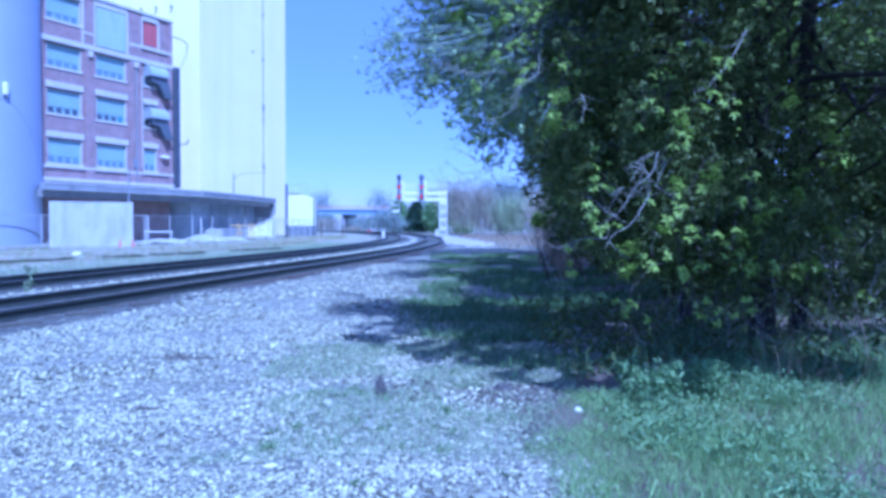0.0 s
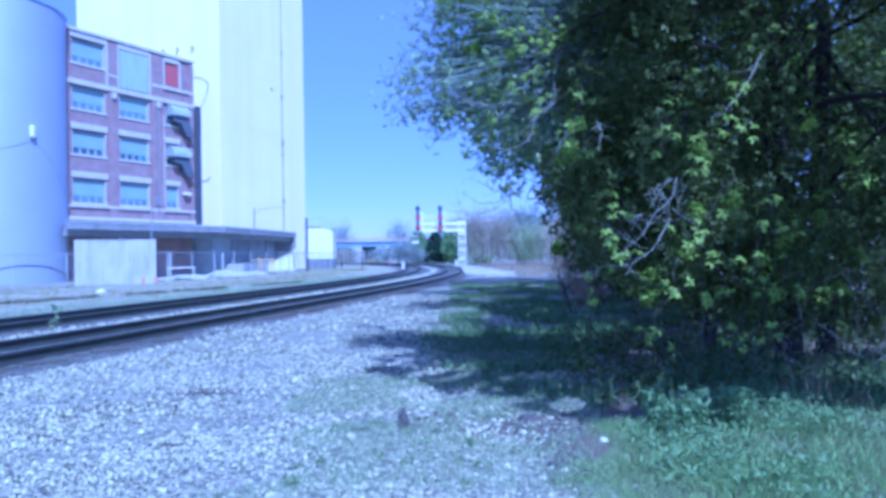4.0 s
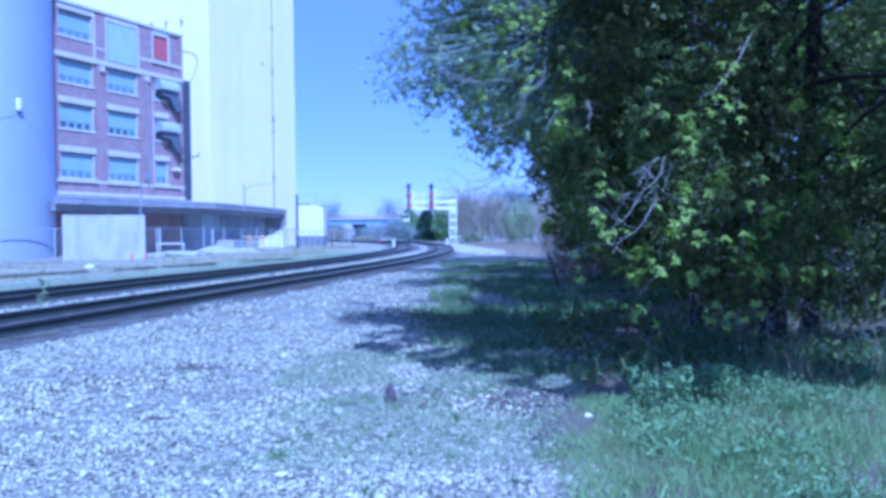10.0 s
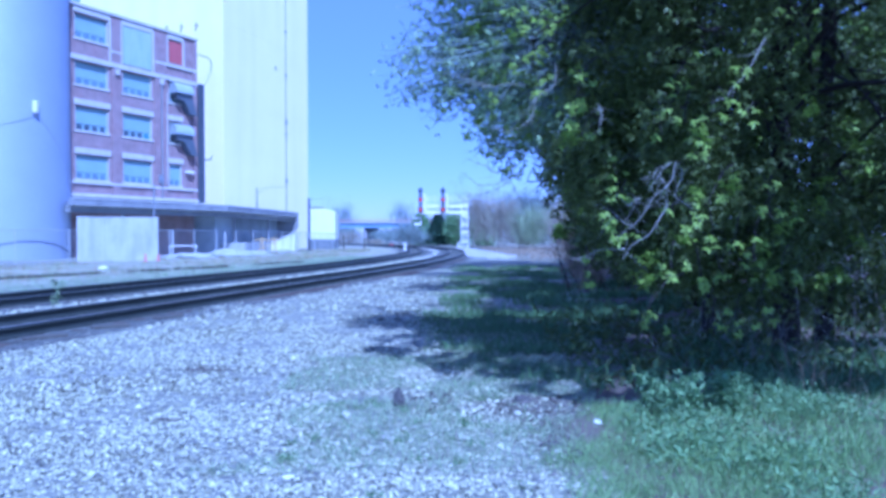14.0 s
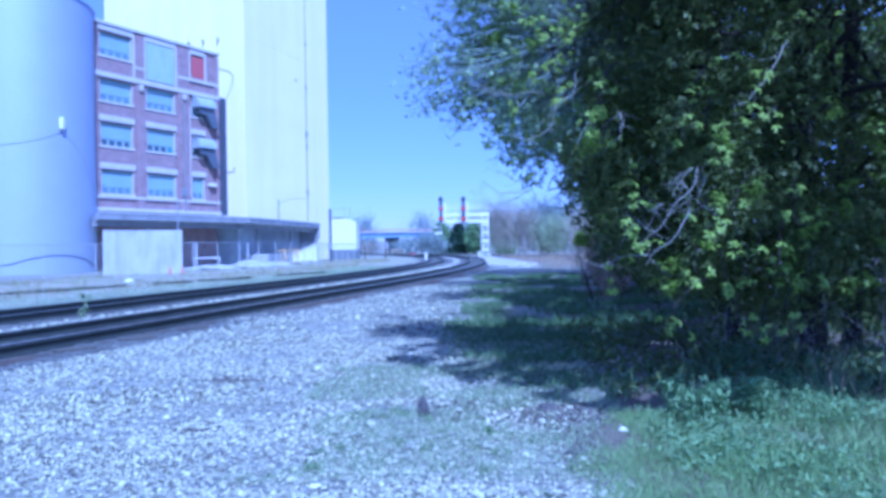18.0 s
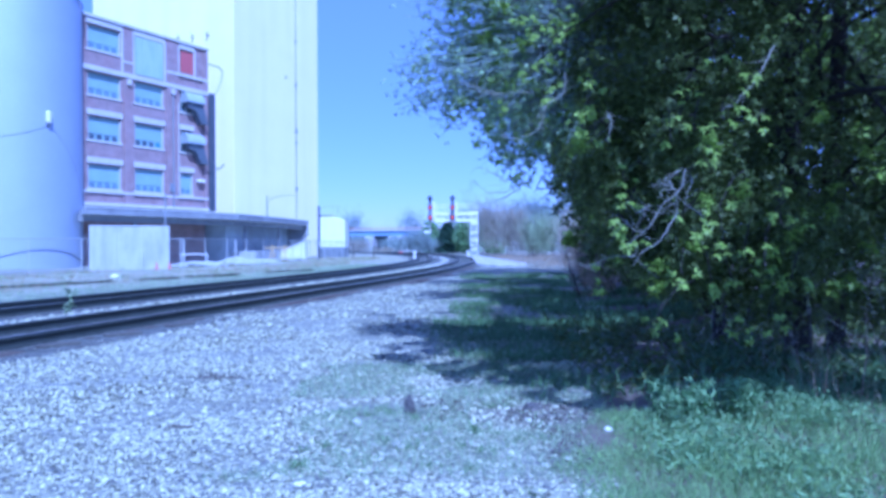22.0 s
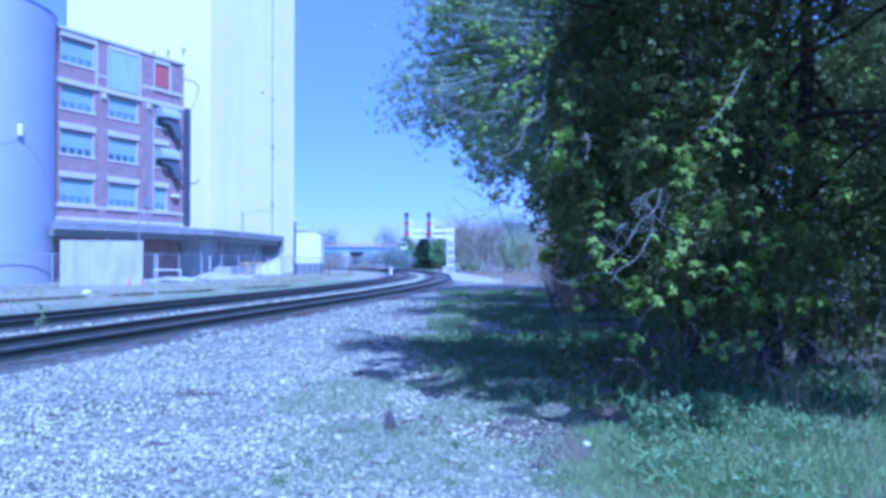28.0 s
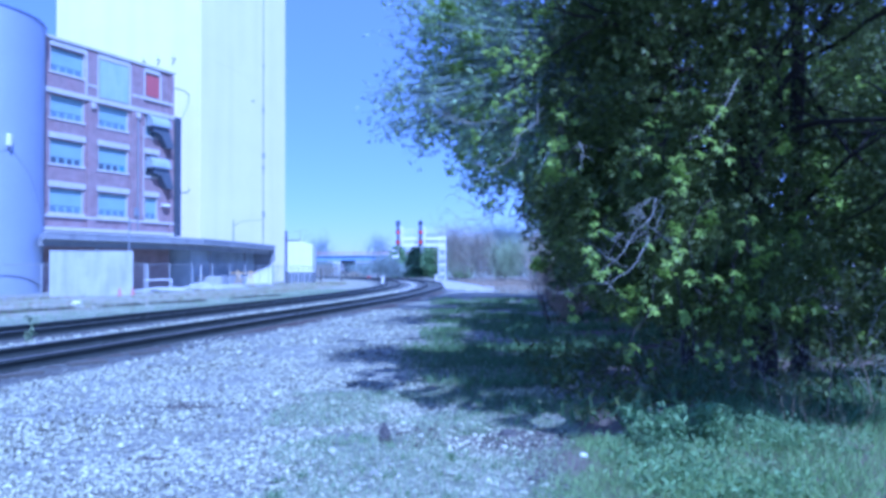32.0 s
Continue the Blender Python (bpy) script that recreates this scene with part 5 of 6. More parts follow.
def twig_bush(name, label, at, w, d, h, count, mat, seed, group, thick=0.012, category="shrub"):
    """A leafless shrub: stems that fork into thin twigs, as one mesh, with a few stout stems as parts."""
    r = np.random.default_rng(seed)
    t = thing(name, label, category, pose(*at), group)
    n = count
    u = r.random(n)
    base = np.column_stack([r.normal(0, w * 0.22, n), r.normal(0, d * 0.22, n), h * (0.05 + 0.6 * u ** 0.8)])
    lean = np.column_stack([base[:, 0] / w * 0.5 + r.normal(0, 0.4, n), base[:, 1] / d + r.normal(0, 0.4, n), r.uniform(0.4, 1.2, n)])
    lean /= np.linalg.norm(lean, axis=1, keepdims=True)
    ln = h * r.uniform(0.18, 0.42, n) * (1.15 - 0.5 * np.abs(base[:, 0]) / w)
    tip = base + lean * ln[:, None]
    side = np.cross(lean, r.normal(size=(n, 3)))
    side /= np.linalg.norm(side, axis=1, keepdims=True)
    th = thick * r.uniform(0.6, 1.6, n)[:, None]
    v = np.stack([base - side * th, base + side * th, tip + side * th * 0.4, tip - side * th * 0.4], 1).reshape(-1, 3)
    tagged(from_arrays("twig_mass", v, np.arange(4 * n).reshape(n, 4), mat, t), kind="stuff")
    rnd = random.Random(seed)
    for _ in range(5):
        bm = bmesh.new()
        branchwork(bm, (rnd.uniform(-0.4, 0.4) * w, 0, -0.1), (rnd.uniform(-0.3, 0.3), 0, 1), h * rnd.uniform(0.55, 0.9), thick * 2.2, 2, rnd)
        part("stem", bm, M_BARK, t)
    return t


def far_green():
    k = 0
    for x, y, w, h, n in ((9.5, 108, 5, 8.4, 2000), (12.0, 106, 4, 5.4, 1500), (14, 104, 5, 6.8, 2000), (18.5, 99, 7, 8.6, 2240), (11.5, 92, 5, 6, 1600), (16, 88, 6, 6.8, 1760), (6.2, 116, 6, 9.9, 2080), (22, 92, 7, 8.5, 1920),
                          (12.6, 70, 4, 4.9, 1440), (15.5, 76, 5, 6.5, 1600), (11.2, 58, 3.2, 3.6, 1280), (9.9, 50, 3, 3.1, 1280), (13.5, 60, 4, 5.5, 1440)):
        k += 1
        twig_bush("shrub", "bare brown shrub thicket along the path", (x, y, 0), w, 5, h, int(n * 0.62), M_TWIG_WARM if k % 5 in (1, 2, 4) else M_TWIG_GREEN, 50 + k, "bare shrubs", 0.017)
    for x, y, w, h, n in ((4.2, 20.5, 1.6, 1.3, 500), (4.9, 24.5, 1.8, 1.7, 600), (5.6, 28.5, 2.0, 2.2, 700), (6.5, 33, 2.4, 2.6, 800), (7.6, 38.5, 2.8, 3.2, 900), (8.8, 45, 3.2, 3.6, 900)):
        k += 1
        twig_bush("brush", "tangled leafless brown brush below the trees", (x, y, 0), w, 2.2, h, n // 2, M_DRY, 150 + k, "leafless brush", 0.009)
    for x, y, w, h, n in ((-6.0, 128, 4.2, 4.6, 900), (-9.0, 135, 4, 3.4, 500), (-4.2, 124, 3.4, 3.6, 600), (-24.5, 190, 7, 4.6, 700), (-17.5, 205, 6, 4.2, 600), (-12.5, 180, 6, 3.6, 600), (-31, 200, 8, 5.0, 600)):
        k += 1
        twig_bush("shrub", "grey-purple bare shrub behind the gantry", (x, y, 0), w, 4, h, n, M_TWIG, 50 + k, "bare shrubs", 0.03)
    for x, y, w, h, n in ((-13.5, 150, 5, 1.5, 400), (-18.8, 150, 5, 3.2, 600), (-22.5, 158, 6, 3.2, 600)):
        k += 1
        twig_bush("shrub", "low brown shrub before the bridge", (x, y, 0), w, 4, h, n, M_TWIG_WARM, 50 + k, "bare shrubs", 0.03)
    for x, y, w, h, n in ((-40, 290, 13, 17, 520), (-17, 300, 13, 18, 420), (-56, 310, 14, 12, 300), (-29, 320, 18, 9, 300), (-5, 290, 12, 12, 300), (6, 220, 16, 14, 1500), (24, 200, 20, 16, 1700), (44, 190, 20, 17, 1500), (62, 170, 18, 16, 1200)):
        k += 1
        twig_bush("bare_tree", "bare tree in the hazy distance", (x, y, 0), w, 8, h, n, M_TWIG, 50 + k, "far bare trees", 0.055, "tree")
    # dark conifer and a light green tree behind the gantry
    r = np.random.default_rng(5)
    for nm, label, x, y, w, h, n, mat, cone in (("conifer", "dark green conifer behind the signal gantry", -0.6, 142, 5.6, 6.8, 3000, M_CONIFER, True), ("tree", "light green spring tree behind the gantry", 3.4, 138, 5.2, 6.6, 2200, M_HERB, False),
                                                ("tree", "light green spring tree behind the gantry", 7.8, 128, 5.0, 6.0, 900, M_LEAF_PALE, False), ("tree", "light green spring tree behind the gantry", -4.2, 146, 4.0, 6.4, 1300, M_HERB, False)):
        t = thing(nm, label, "tree", pose(x, y, 0), "trees behind the gantry")
        part("trunk", tube([(0, 0, -0.1), (0.05, 0, h * 0.5), (0, 0, h * 0.85)], 0.16, 0.05, 8), M_BARK, t)
        z = r.random(n)
        rad = (1 - z) ** 0.8 if cone else np.sqrt(np.clip(1 - (2 * z - 0.9) ** 2 * 0.8, 0.05, 1))
        a = r.uniform(0, 2 * np.pi, n)
        q = np.sqrt(r.uniform(0.25, 1, n)) * (1 + 0.2 * r.normal(size=n))
        p = np.column_stack([np.cos(a) * rad * q * w / 2, np.sin(a) * rad * q * w / 2, 0.25 + z * h * 0.97])
        sh, fa = spray(5, 2.6)
        v, f = scatter(sh, fa, p, r.uniform(0.7, 1.4, n), turns(n, 0.9))
        from_arrays("crown", v, f, mat, t)


far_green()


# ---- ground cover ----
def verge():
    """Dark soil under the trees, with an uneven edge towards the gravel."""
    bm = bmesh.new()
    prev = None
    for k in range(60):
        y = -4 + k * 1.0
        edge = 1.0 if y < 5 else (1.0 + (y - 5) * 0.36 if y < 8 else 2.1 + (y - 8) * 0.15)
        edge -= 0.55 if 5.5 < y < 8.5 else 0.0
        edge += 0.3 * noise.noise(Vector((y * 0.5, 3, 0)))
        ring = [bm.verts.new((x, y, z + 0.02 * noise.noise(Vector((x, y, 1))))) for x, z in ((edge, -0.04), (edge + 0.4, 0.04), (edge + 1.2, 0.06), (edge + 4, 0.07), (edge + 30, 0.07))]
        if prev:
            for i in range(4):
                bm.faces.new((prev[i], prev[i + 1], ring[i + 1], ring[i]))
        prev = ring
    bmesh.ops.recalc_face_normals(bm, faces=bm.faces)
    tagged(mesh_ob("soil_verge", bm, M_SOIL, smooth=True), "dark leaf-littered soil beneath the trees", "soil", kind="structure")


verge()

BLADE = np.array([(-0.035, 0, 0), (0.035, 0, 0), (0.025, 0.08, 0.6), (-0.025, 0.08, 0.6), (0.0, 0.35, 1.0)])
BLADE_F = np.array([(0, 1, 2), (0, 2, 3), (3, 2, 4)])


def lie(p):
    return 0.03 * np.array([noise.noise(Vector((q[0] * 0.4, q[1] * 0.4, 0))) for q in p]) - 0.005


def blades(name, label, category, xy, height, mat, wide=1.0, tilt=0.35, z=None):
    n = len(xy)
    p = np.column_stack([xy, lie(xy) if z is None else np.full(n, z)])
    sh = BLADE * (wide, 1, 1)
    v, f = scatter(sh, BLADE_F, p, height * rng.uniform(0.5, 1.25, n), turns(n, tilt))
    return tagged(from_arrays(name, v, f, mat), label, category, kind="stuff")


def area(n, x0, x1, y0, y1, keep=1.0, scale=0.6, near=1.0):
    p = np.column_stack([rng.uniform(x0, x1, n), y0 + (y1 - y0) * rng.random(n) ** near])
    if keep < 1:
        v = np.array([noise.noise(Vector((a * scale, b * scale, 9))) for a, b in p])
        p = p[v > np.quantile(v, 1 - keep)]
    return p


def cover():
    p = np.concatenate([area(80000, 0.8, 8.5, 3.4, 9.0, near=1.2), area(40000, 0.8, 8.5, -6.0, 3.4)])
    edge = 0.86 + 0.38 * np.clip(p[:, 1] - 4.6, 0, 9) + 0.4 * np.array([noise.noise(Vector((a * 1.2, b * 1.2, 4))) for a, b in p])
    soft = p[:, 0] - edge + 0.22 * rng.normal(size=len(p))
    ok = (soft > 0) & (p[:, 1] < 7.0 + 0.35 * rng.normal(size=len(p)))
    p, inner = p[ok], np.clip(soft[ok] / 0.6, 0.45, 1)
    lush = np.array([noise.noise(Vector((a * 1.1, b * 1.1, 14))) for a, b in p])
    keep = rng.random(len(p)) < 0.9 + 0.9 * lush
    p, lush, inner = p[keep], lush[keep], inner[keep]
    blades("grass", "lush green grass at the edge of the gravel", "grass", p, 0.125 * (1 + 0.9 * lush) * inner, M_GRASS, 0.75, 0.5, 0.05)
    p = area(26000, 0.75, 2.6, 3.0, 6.9, 0.85, 0.9)
    edge = 0.84 + 0.36 * np.clip(p[:, 1] - 4.6, 0, 9) + 0.5 * np.array([noise.noise(Vector((a * 1.5, b * 1.5, 4))) for a, b in p])
    blades("short_grass", "short yellow-green grass along the gravel's edge", "grass", p[p[:, 0] + 0.16 * rng.normal(size=len(p)) > edge], 0.07, M_GRASS, 0.9, 0.7, 0.045)
    # below the trees the grass takes the darker green, which deepens their shade
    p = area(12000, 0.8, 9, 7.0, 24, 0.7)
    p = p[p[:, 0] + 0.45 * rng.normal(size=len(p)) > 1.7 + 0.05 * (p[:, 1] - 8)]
    blades("undergrowth", "grass and weeds below the trees, darkened for their shade", "undergrowth", p, 0.22, M_DARK_WEED_SHADE, 2.0, 0.6, 0.05)
    p = area(26000, -1.7, 1.6, 4.8, 9.5, 0.7, 0.8)
    blades("sparse_grass", "thin grass growing through the gravel", "grass", p, 0.085, M_GRASS_PALE, 0.7, 0.6)
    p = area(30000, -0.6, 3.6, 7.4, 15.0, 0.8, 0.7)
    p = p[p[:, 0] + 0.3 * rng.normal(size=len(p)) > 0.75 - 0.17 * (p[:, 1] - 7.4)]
    blades("shade_grass", "short grass, its green darkened for the tree's shade", "grass", p, 0.1, M_DARK_WEED_SHADE, 1.3, 0.7)
    # tufts of weed in the open gravel
    c = area(34, -1.3, 0.75, 4.3, 7.4)
    p = np.repeat(c, 34, axis=0)
    blades("gravel_weeds", "small dark weed tufts in the gravel", "weeds", p + rng.normal(0, 0.035, p.shape), 0.07, M_DARK_WEED_SHADE, 1.2, 0.6)
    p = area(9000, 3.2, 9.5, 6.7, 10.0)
    blades("undergrowth", "grass at the foot of the tree, coloured dark for shade", "undergrowth", p, 0.2, M_DARK_WEED_SHADE, 1.4, 0.6, 0.06)
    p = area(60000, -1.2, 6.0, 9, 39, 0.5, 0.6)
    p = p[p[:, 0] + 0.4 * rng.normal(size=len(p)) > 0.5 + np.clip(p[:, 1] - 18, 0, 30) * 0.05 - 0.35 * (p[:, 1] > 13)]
    blades("path_grass", "patchy grass along the gravel path, darkened for its shade", "grass", p, 0.15, M_DARK_WEED_SHADE, 1.6, 0.6, 0.03)
    # broad weeds at the front of the verge
    n = 9500
    c = area(420, 1.5, 5.2, 3.2, 7.2, 0.5, 0.9)
    k = rng.integers(0, len(c), n)
    p = np.column_stack([c[k] + rng.normal(0, 0.1, (n, 2)), rng.uniform(0.06, 0.27, n)])
    LEAF = np.array([(0, 0, 0), (0.02, 0.04, 0.012), (0.016, 0.1, 0.004), (0, 0.15, -0.03), (-0.016, 0.1, 0.004), (-0.02, 0.04, 0.012)])
    v, f = scatter(LEAF, np.array([(0, 1, 2), (0, 2, 3), (0, 3, 4), (0, 4, 5)]), p, rng.uniform(0.18, 0.44, n), turns(n, 0.9))
    tagged(from_arrays("broad_weeds", v, f, M_HERB), "broad-leaved green weeds in the grass", "weeds", kind="stuff")
    # leafy weeds standing along the shade's edge
    for k in range(10):
        x, y, h = random.uniform(1.8, 2.65), random.uniform(5.9, 6.6), random.uniform(0.22, 0.42)
        w = thing("leafy_weed", "upright broad-leaved green weed in the grass", "weed", pose(x, y, 0.04), "leafy weeds")
        part("stem", tube([(0, 0, 0), (0.03, 0.01, h * 0.5), (0.02, -0.03, h)], 0.005, 0.003, 5), M_HERB, w)
        n2 = 130
        q = np.column_stack([rng.normal(0, 0.06, (n2, 2)), rng.uniform(0.05, h, n2)])
        v, f = scatter(LEAF, np.array([(0, 1, 2), (0, 2, 3), (0, 3, 4), (0, 4, 5)]), q, rng.uniform(0.3, 0.6, n2), turns(n2, 0.9))
        from_arrays("foliage", v, f, M_HERB, w)
    # ivy and low seedlings in the shade
    n = 4500
    p = np.column_stack([area(n, 1.6, 9, 7.4, 13), rng.uniform(0.05, 0.5, n) * rng.random(n)])
    v, f = scatter(LEAF, np.array([(0, 1, 2), (0, 2, 3), (0, 3, 4), (0, 4, 5)]), p, rng.uniform(0.5, 1.1, n), turns(n, 0.9))
    tagged(from_arrays("ground_ivy", v, f, M_LEAF), "dark low ivy below the branches", "ivy", kind="stuff")
    # dry stalks
    p = area(160, 3.3, 5.0, 6.0, 7.4, 0.5)
    blades("dry_stalks", "tall dry pale stalks in the grass", "stalks", p, 0.6, M_DRY, 0.12, 0.5, 0.04)
    p = area(1500, 2.5, 10, 8.5, 13, 0.8)
    blades("leaf_litter_twigs", "fallen dry twigs below the tree", "twigs", p, 0.4, M_DRY, 0.15, 2.5, 0.08)
    # a tangle of bare stems at the foot of the tree
    n = 900
    at = np.column_stack([rng.uniform(2.7, 7.0, n), rng.uniform(7.5, 9.2, n), 0.1 + 1.4 * rng.random(n) ** 1.3])
    stem = BLADE * (0.16, 1, 1)
    v, f = scatter(stem, BLADE_F, at, rng.uniform(0.2, 0.6, n), turns(n, 1.3))
    tagged(from_arrays("bramble", v, f, M_DEAD), "tangle of bare grey stems at the foot of the tree", "bramble", kind="stuff")
    # weeds on the far bank
    xy = []
    for _ in range(36000):
        s, o = random.uniform(-20, 80), random.uniform(10.5, 22)
        q = rail_point(s, o)[0]
        if noise.noise(Vector((q.x * 0.25, q.y * 0.25, 7))) + random.uniform(-0.3, 0.3) > 0.0:
            xy.append((q.x, q.y))
    blades("bank_weeds", "dry and green weeds on the far bank", "weeds", np.array(xy[::2]), 0.24, M_DRY_GREEN, 1.4, 0.7, 0.06)
    blades("bank_straw", "dry straw-coloured grass on the far bank", "grass", np.array(xy[1::2]), 0.26, M_DRY, 1.2, 0.7, 0.06)
    # ragged dark turf edge where the bank drops to the track
    line = [Vector(q) for q in ((-24.0, 14.0), (-19.5, 20.5), (-15.9, 26.4), (-13.8, 31.2), (-11.1, 36.5), (-8.6, 44.0))]
    xy = []
    for _ in range(5200):
        k = random.randrange(5)
        q = line[k].lerp(line[k + 1], random.random())
        w = noise.noise(Vector((q.x * 0.5, q.y * 0.5, 3)))
        if w > -0.25:
            xy.append((q.x + random.gauss(0, 0.1) + 0.5 * w, q.y + random.gauss(0, 0.1)))
    blades("turf_edge", "dark ragged turf along the edge of the bank", "turf", np.array(xy), 0.15, M_TURF, 2.2, 0.8, 0.1)
    xy = []
    for _ in range(19000):
        s, o = random.uniform(-14, 48), 7.3 + 3.6 * random.random() ** 1.4
        q = rail_point(s, o)[0]
        xy.append((q.x, q.y))
    blades("track_edge_grass", "green grass strip beside the far track", "grass", np.array(xy), 0.13, M_GRASS_PALE, 1.2, 0.6, 0.02)
    # dry thatch beyond the path
    p = area(9000, 4.5, 22, 46, 104, 0.75, 0.3)
    p = p[p[:, 0] > 5.0 + np.abs(p[:, 1] - 62) * 0.02 + 0.5 * rng.normal(size=len(p))]
    blades("dry_thatch", "dry brown grass beyond the service path", "grass", p, 0.35, M_DRY, 1.2, 0.7, 0.0)
    # a tall weed between the tracks
    n = 44
    q = Vector((-8.9, 16.75))
    p = np.column_stack([q.x + rng.normal(0, 0.045, n), q.y + rng.normal(0, 0.04, n), rng.uniform(0.05, 0.66, n)])
    v, f = scatter(LEAF, np.array([(0, 1, 2), (0, 2, 3), (0, 3, 4), (0, 4, 5)]), p, rng.uniform(0.6, 1.2, n), turns(n, 0.8))
    w = thing("tall_weed", "tall green weed growing between the tracks", "weed", pose(0, 0, 0))
    from_arrays("leaves", v, f, M_GRASS_PALE, w)
    part("stem", tube([(q.x, q.y, 0), (q.x + 0.03, q.y, 0.5)], 0.008), M_HERB, w)
    # tall grass seedling stalk by the verge
    for x, y, lean in ((4.55, 7.3, -0.35), (4.75, 7.4, -0.2), (4.1, 7.2, 0.12)):
        tagged(mesh_ob("dry_reed", tube([(x, y, 0), (x + lean * 0.5, y, 0.5), (x + lean, y + 0.1, 1.0)], 0.008, 0.003, 5), M_DRY), "single tall dry reed at the grass edge", "reed", "dry reeds")


cover()


def stones():
    """Loose limestone chips on the gravel."""
    octa = np.array([(1, 0, 0), (-1, 0, 0), (0, 1, 0), (0, -1, 0), (0, 0, 0.8), (0, 0, -0.6), ]) * 0.5
    faces = np.array([(0, 2, 4), (2, 1, 4), (1, 3, 4), (3, 0, 4), (2, 0, 5), (1, 2, 5), (3, 1, 5), (0, 3, 5)])
    for n, y0, y1, size in ((36000, 2.6, 6.5, 0.028), (34000, 6.5, 13.5, 0.037), (22000, 13.5, 30, 0.055)):
        y = y0 + (y1 - y0) * rng.random(n)
        x = rng.uniform(-0.68, 0.4, n) * y
        lim = P0.x + (y - P0.y) * math.tan(HEAD) + 0.3
        ok = (x > lim) & (x < 1.0 + 0.34 * np.clip(y - 4.6, 0, 4) + 0.18 * rng.normal(size=n))
        xy = np.column_stack([x, y])[ok]
        v0 = np.array([noise.noise(Vector((a * 0.9, b * 0.9, 21))) for a, b in xy])
        xy = xy[v0 + 0.3 * rng.normal(size=len(xy)) < 0.12]
        bare = 1.0 + 0.34 * np.clip(xy[:, 1] - 4.6, 0, 4) - xy[:, 0]
        xy = xy[(bare > 0.75) | (xy[:, 1] < 5.7) | (rng.random(len(xy)) < 0.3)]
        m = len(xy)
        p = np.column_stack([xy, lie(xy) + size * 0.22])
        v, f = scatter(octa, faces, p, size * rng.lognormal(0, 0.32, m), turns(m, 0.5))
        v += rng.normal(0, size * 0.09, v.shape)
        tagged(from_arrays("gravel_stones", v, f, M_STONE), "pale angular limestone gravel stones", "gravel", kind="stuff")


    # clean stones between the two tracks
    n = 4200
    xy = np.array([rail_point(random.uniform(-10, 45), random.gauss(2.85, 0.17))[0] for _ in range(n)])
    p = np.column_stack([xy, np.full(n, 0.06)])
    v, f = scatter(octa, faces, p, 0.058 * rng.lognormal(0, 0.3, n), turns(n, 0.5))
    tagged(from_arrays("track_stones", v, f, M_STONE), "pale ballast stones between the tracks", "ballast", kind="stuff")


stones()


def loose_stones():
    """The larger chips that lie uppermost, each a piece of the ground."""
    shapes = []
    for k in range(5):
        bm = bmesh.new()
        bmesh.ops.create_icosphere(bm, subdivisions=1, radius=1)
        for v in bm.verts:
            n = 1 + 0.45 * noise.noise(v.co * 1.4 + Vector((k * 3.1, 0, 0)))
            v.co = Vector((v.co.x, v.co.y * 0.8, v.co.z * 0.55)) * n
        shapes.append(bm)
    first = [part("stone", bm, M_LOOSE, GROUND) for bm in shapes]
    for k in range(300):
        y = 2.7 + 4.2 * rng.random() ** 1.3
        x = rng.uniform(-0.62, 0.3) * y
        r = 0.021 * rng.lognormal(0, 0.3) * (1 + 0.12 * (y - 2.7))
        m = pose(x, y, 0.012 + r * 0.3, rng.uniform(-20, 20), rng.uniform(-20, 20), rng.uniform(0, 360)) @ Matrix.Scale(r, 4)
        if k < 5:
            first[k].matrix_basis = m
        else:
            share("stone", first[k % 5], GROUND, m)


loose_stones()


def small_things():
    def lump(name, x, y, sx, sy, sz, mat, label, category, seed, group=""):
        bm = bmesh.new()
        bmesh.ops.create_icosphere(bm, subdivisions=3, radius=1)
        for v in bm.verts:
            k = 1 + 0.35 * noise.noise(v.co * 1.8 + Vector((seed, 0, 0))) + 0.18 * noise.noise(v.co * 5 + Vector((0, seed, 0)))
            v.co = Vector((v.co.x * sx, v.co.y * sy, v.co.z * sz)) * k
        tagged(mesh_ob(name, bm, mat), label, category, group).matrix_basis = pose(x, y, sz * 0.7)
    lump("earth_clod", -0.37, 6.75, 0.055, 0.045, 0.10, M_CLOD, "dark upright clod of earth on the gravel", "clod", 1)
    lump("earth_clod", 0.8, 6.9, 0.085, 0.07, 0.045, M_CLOD, "dark flat clod of earth on the gravel", "clod", 2)
    lump("earth_clod", 0.86, 5.45, 0.10, 0.05, 0.022, M_CLOD, "reddish dry clod at the edge of the grass", "clod", 3)
    lump("earth_clod", 1.0, 5.15, 0.06, 0.05, 0.035, M_CLOD, "dark clod at the edge of the grass", "clod", 4)
    lump("white_stone", 1.33, 5.98, 0.04, 0.03, 0.045, M_WHITE, "small white stone in the grass edge", "stone", 5)
    lump("white_chip", -0.98, 4.75, 0.05, 0.02, 0.014, M_WHITE, "flat white stone chip on the gravel", "stone", 6)
    for k, (x, y, r) in enumerate(((-5.75, 11.35, 68), (-4.9, 14.2, 74), (-5.35, 12.7, 60))):
        tagged(mesh_ob("broken_tie", box(-0.32, -0.09, 0, 0.32, 0.09, 0.07, 0.015), M_PLANK), "greyed broken tie lying beside the track", "railway tie", "broken ties").matrix_basis = pose(x - 0.45, y, 0.0, 0, 0, -12 + r)


small_things()


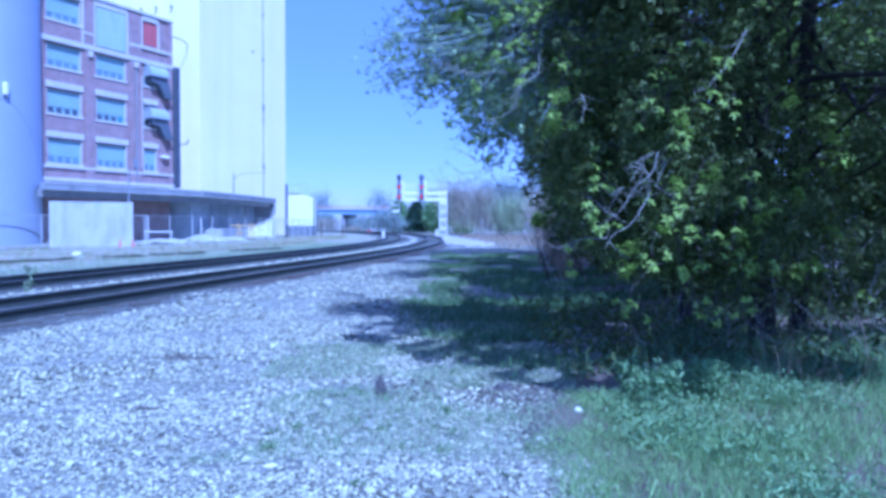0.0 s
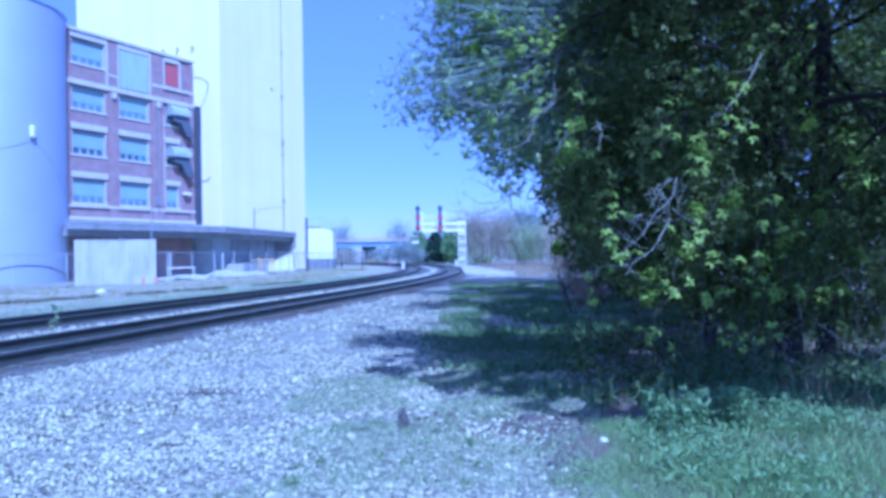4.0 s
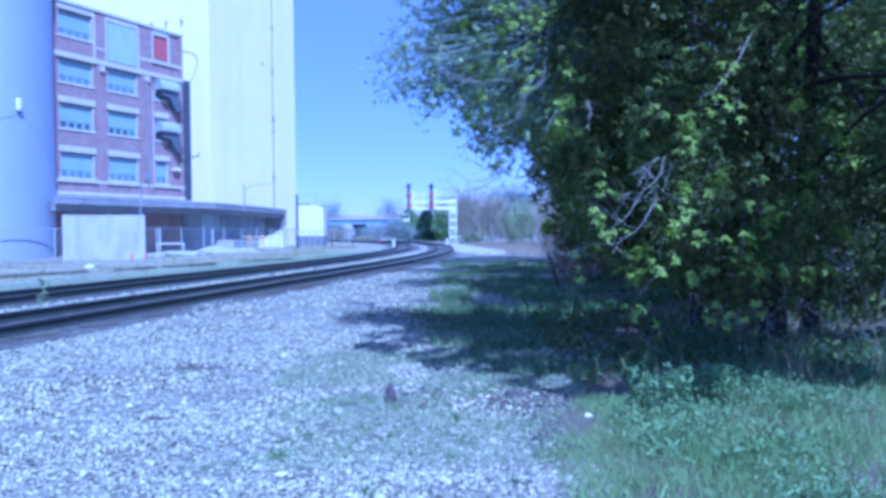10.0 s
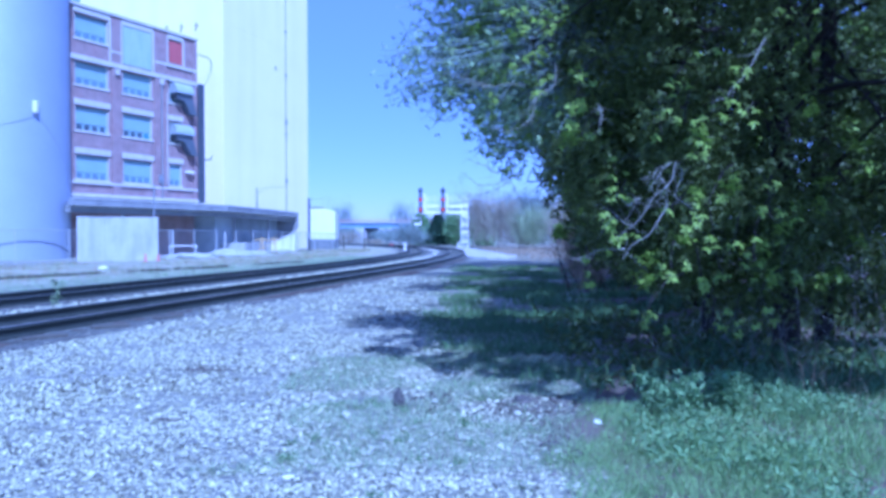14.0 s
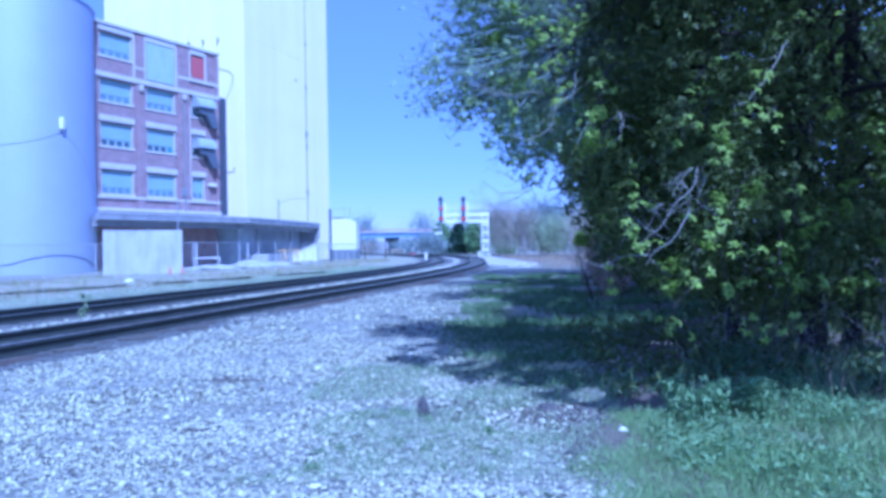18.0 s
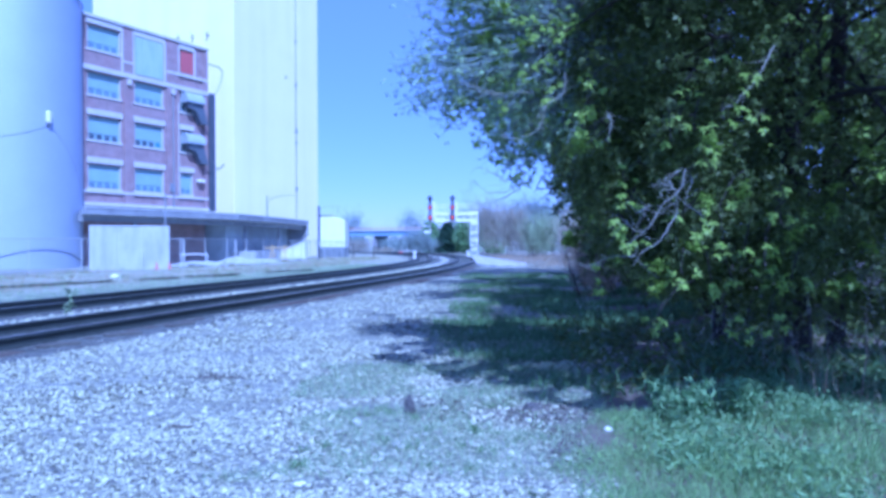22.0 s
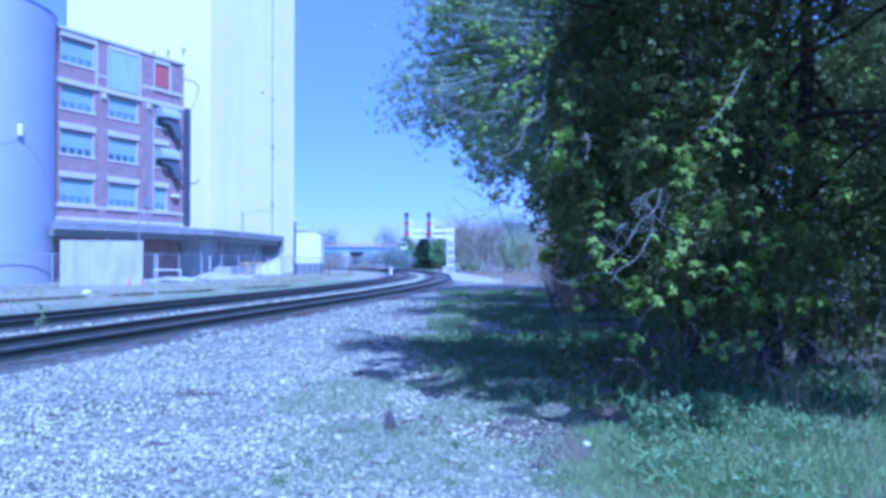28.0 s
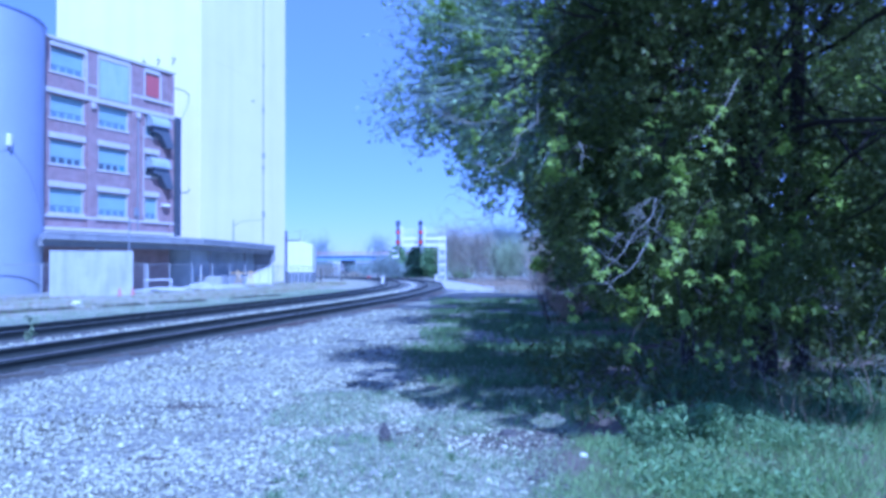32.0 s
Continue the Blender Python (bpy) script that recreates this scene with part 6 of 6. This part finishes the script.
def path_slab():
    """Pale raised crossing of the service path."""
    bm = bmesh.new()
    a = [(3.0, 99, 0), (2.4, 76, 0), (2.1, 57, 0), (3.4, 53, 0), (5.6, 54, 0), (6.6, 62, 0), (5.7, 75, 0), (4.8, 86, 0), (4.0, 99, 0)]
    lo = [bm.verts.new((x, y, -0.05)) for x, y, z in a]
    hi = [bm.verts.new((x * 0.99 + 0.05, y, 0.08)) for x, y, z in a]
    bm.faces.new(hi)
    for k in range(len(a)):
        bm.faces.new((lo[k], lo[(k + 1) % len(a)], hi[(k + 1) % len(a)], hi[k]))
    bmesh.ops.recalc_face_normals(bm, faces=bm.faces)
    tagged(mesh_ob("path", bm, M_PATH), "pale raised gravel service path", "path", kind="structure")


path_slab()


def thicket_floor():
    """Brown litter under the bare shrubs beyond the path."""
    bm = bmesh.new()
    rim = [(5.6, 104), (6.6, 80), (7.6, 62), (8.6, 48), (16, 44), (44, 48), (70, 150), (30, 158), (5.8, 152), (5.2, 125)]
    bm.faces.new([bm.verts.new((x, y, 0.02)) for x, y in rim])
    tagged(mesh_ob("litter_floor", bm, M_LITTER), "brown leaf litter below the bare shrubs", "soil", kind="structure")


thicket_floor()


def earth_crumbs():
    """Brown earth and dead bits strewn on the gravel."""
    for x, y, sx, sy, n in ((0.95, 6.7, 0.28, 0.3, 420), (0.95, 5.6, 0.13, 0.35, 260), (-2.8, 8.6, 0.2, 0.09, 110), (-2.33, 6.25, 0.08, 0.03, 30), (0.2, 7.1, 0.3, 0.1, 70)):
        xy = np.column_stack([rng.normal(x, sx, n), rng.normal(y, sy, n)])
        q = np.column_stack([xy, lie(xy) + 0.018])
        octa = np.array([(1, 0, 0), (-0.8, 0.2, 0), (0, 0.7, 0), (0.1, -0.8, 0), (0, 0, 0.5), (0, 0, -0.4)]) * 0.5
        faces = np.array([(0, 2, 4), (2, 1, 4), (1, 3, 4), (3, 0, 4), (2, 0, 5), (1, 2, 5), (3, 1, 5), (0, 3, 5)])
        v, f = scatter(octa, faces, q, 0.04 * rng.lognormal(0, 0.4, n), turns(n, 0.5))
        tagged(from_arrays("earth_crumbs", v, f, M_CRUMB), "brown crumbs of earth strewn on the gravel", "earth", kind="stuff")


earth_crumbs()


def motions():
    rows = [(t, pose(CAR_X + 12.5 * (23.0 - t), 253, 7.0)) for t in (0.0, 8.0, 16.0, 23.0, 32.0)]
    walk(CAR, rows)


CAR_X = -16.4
motions()
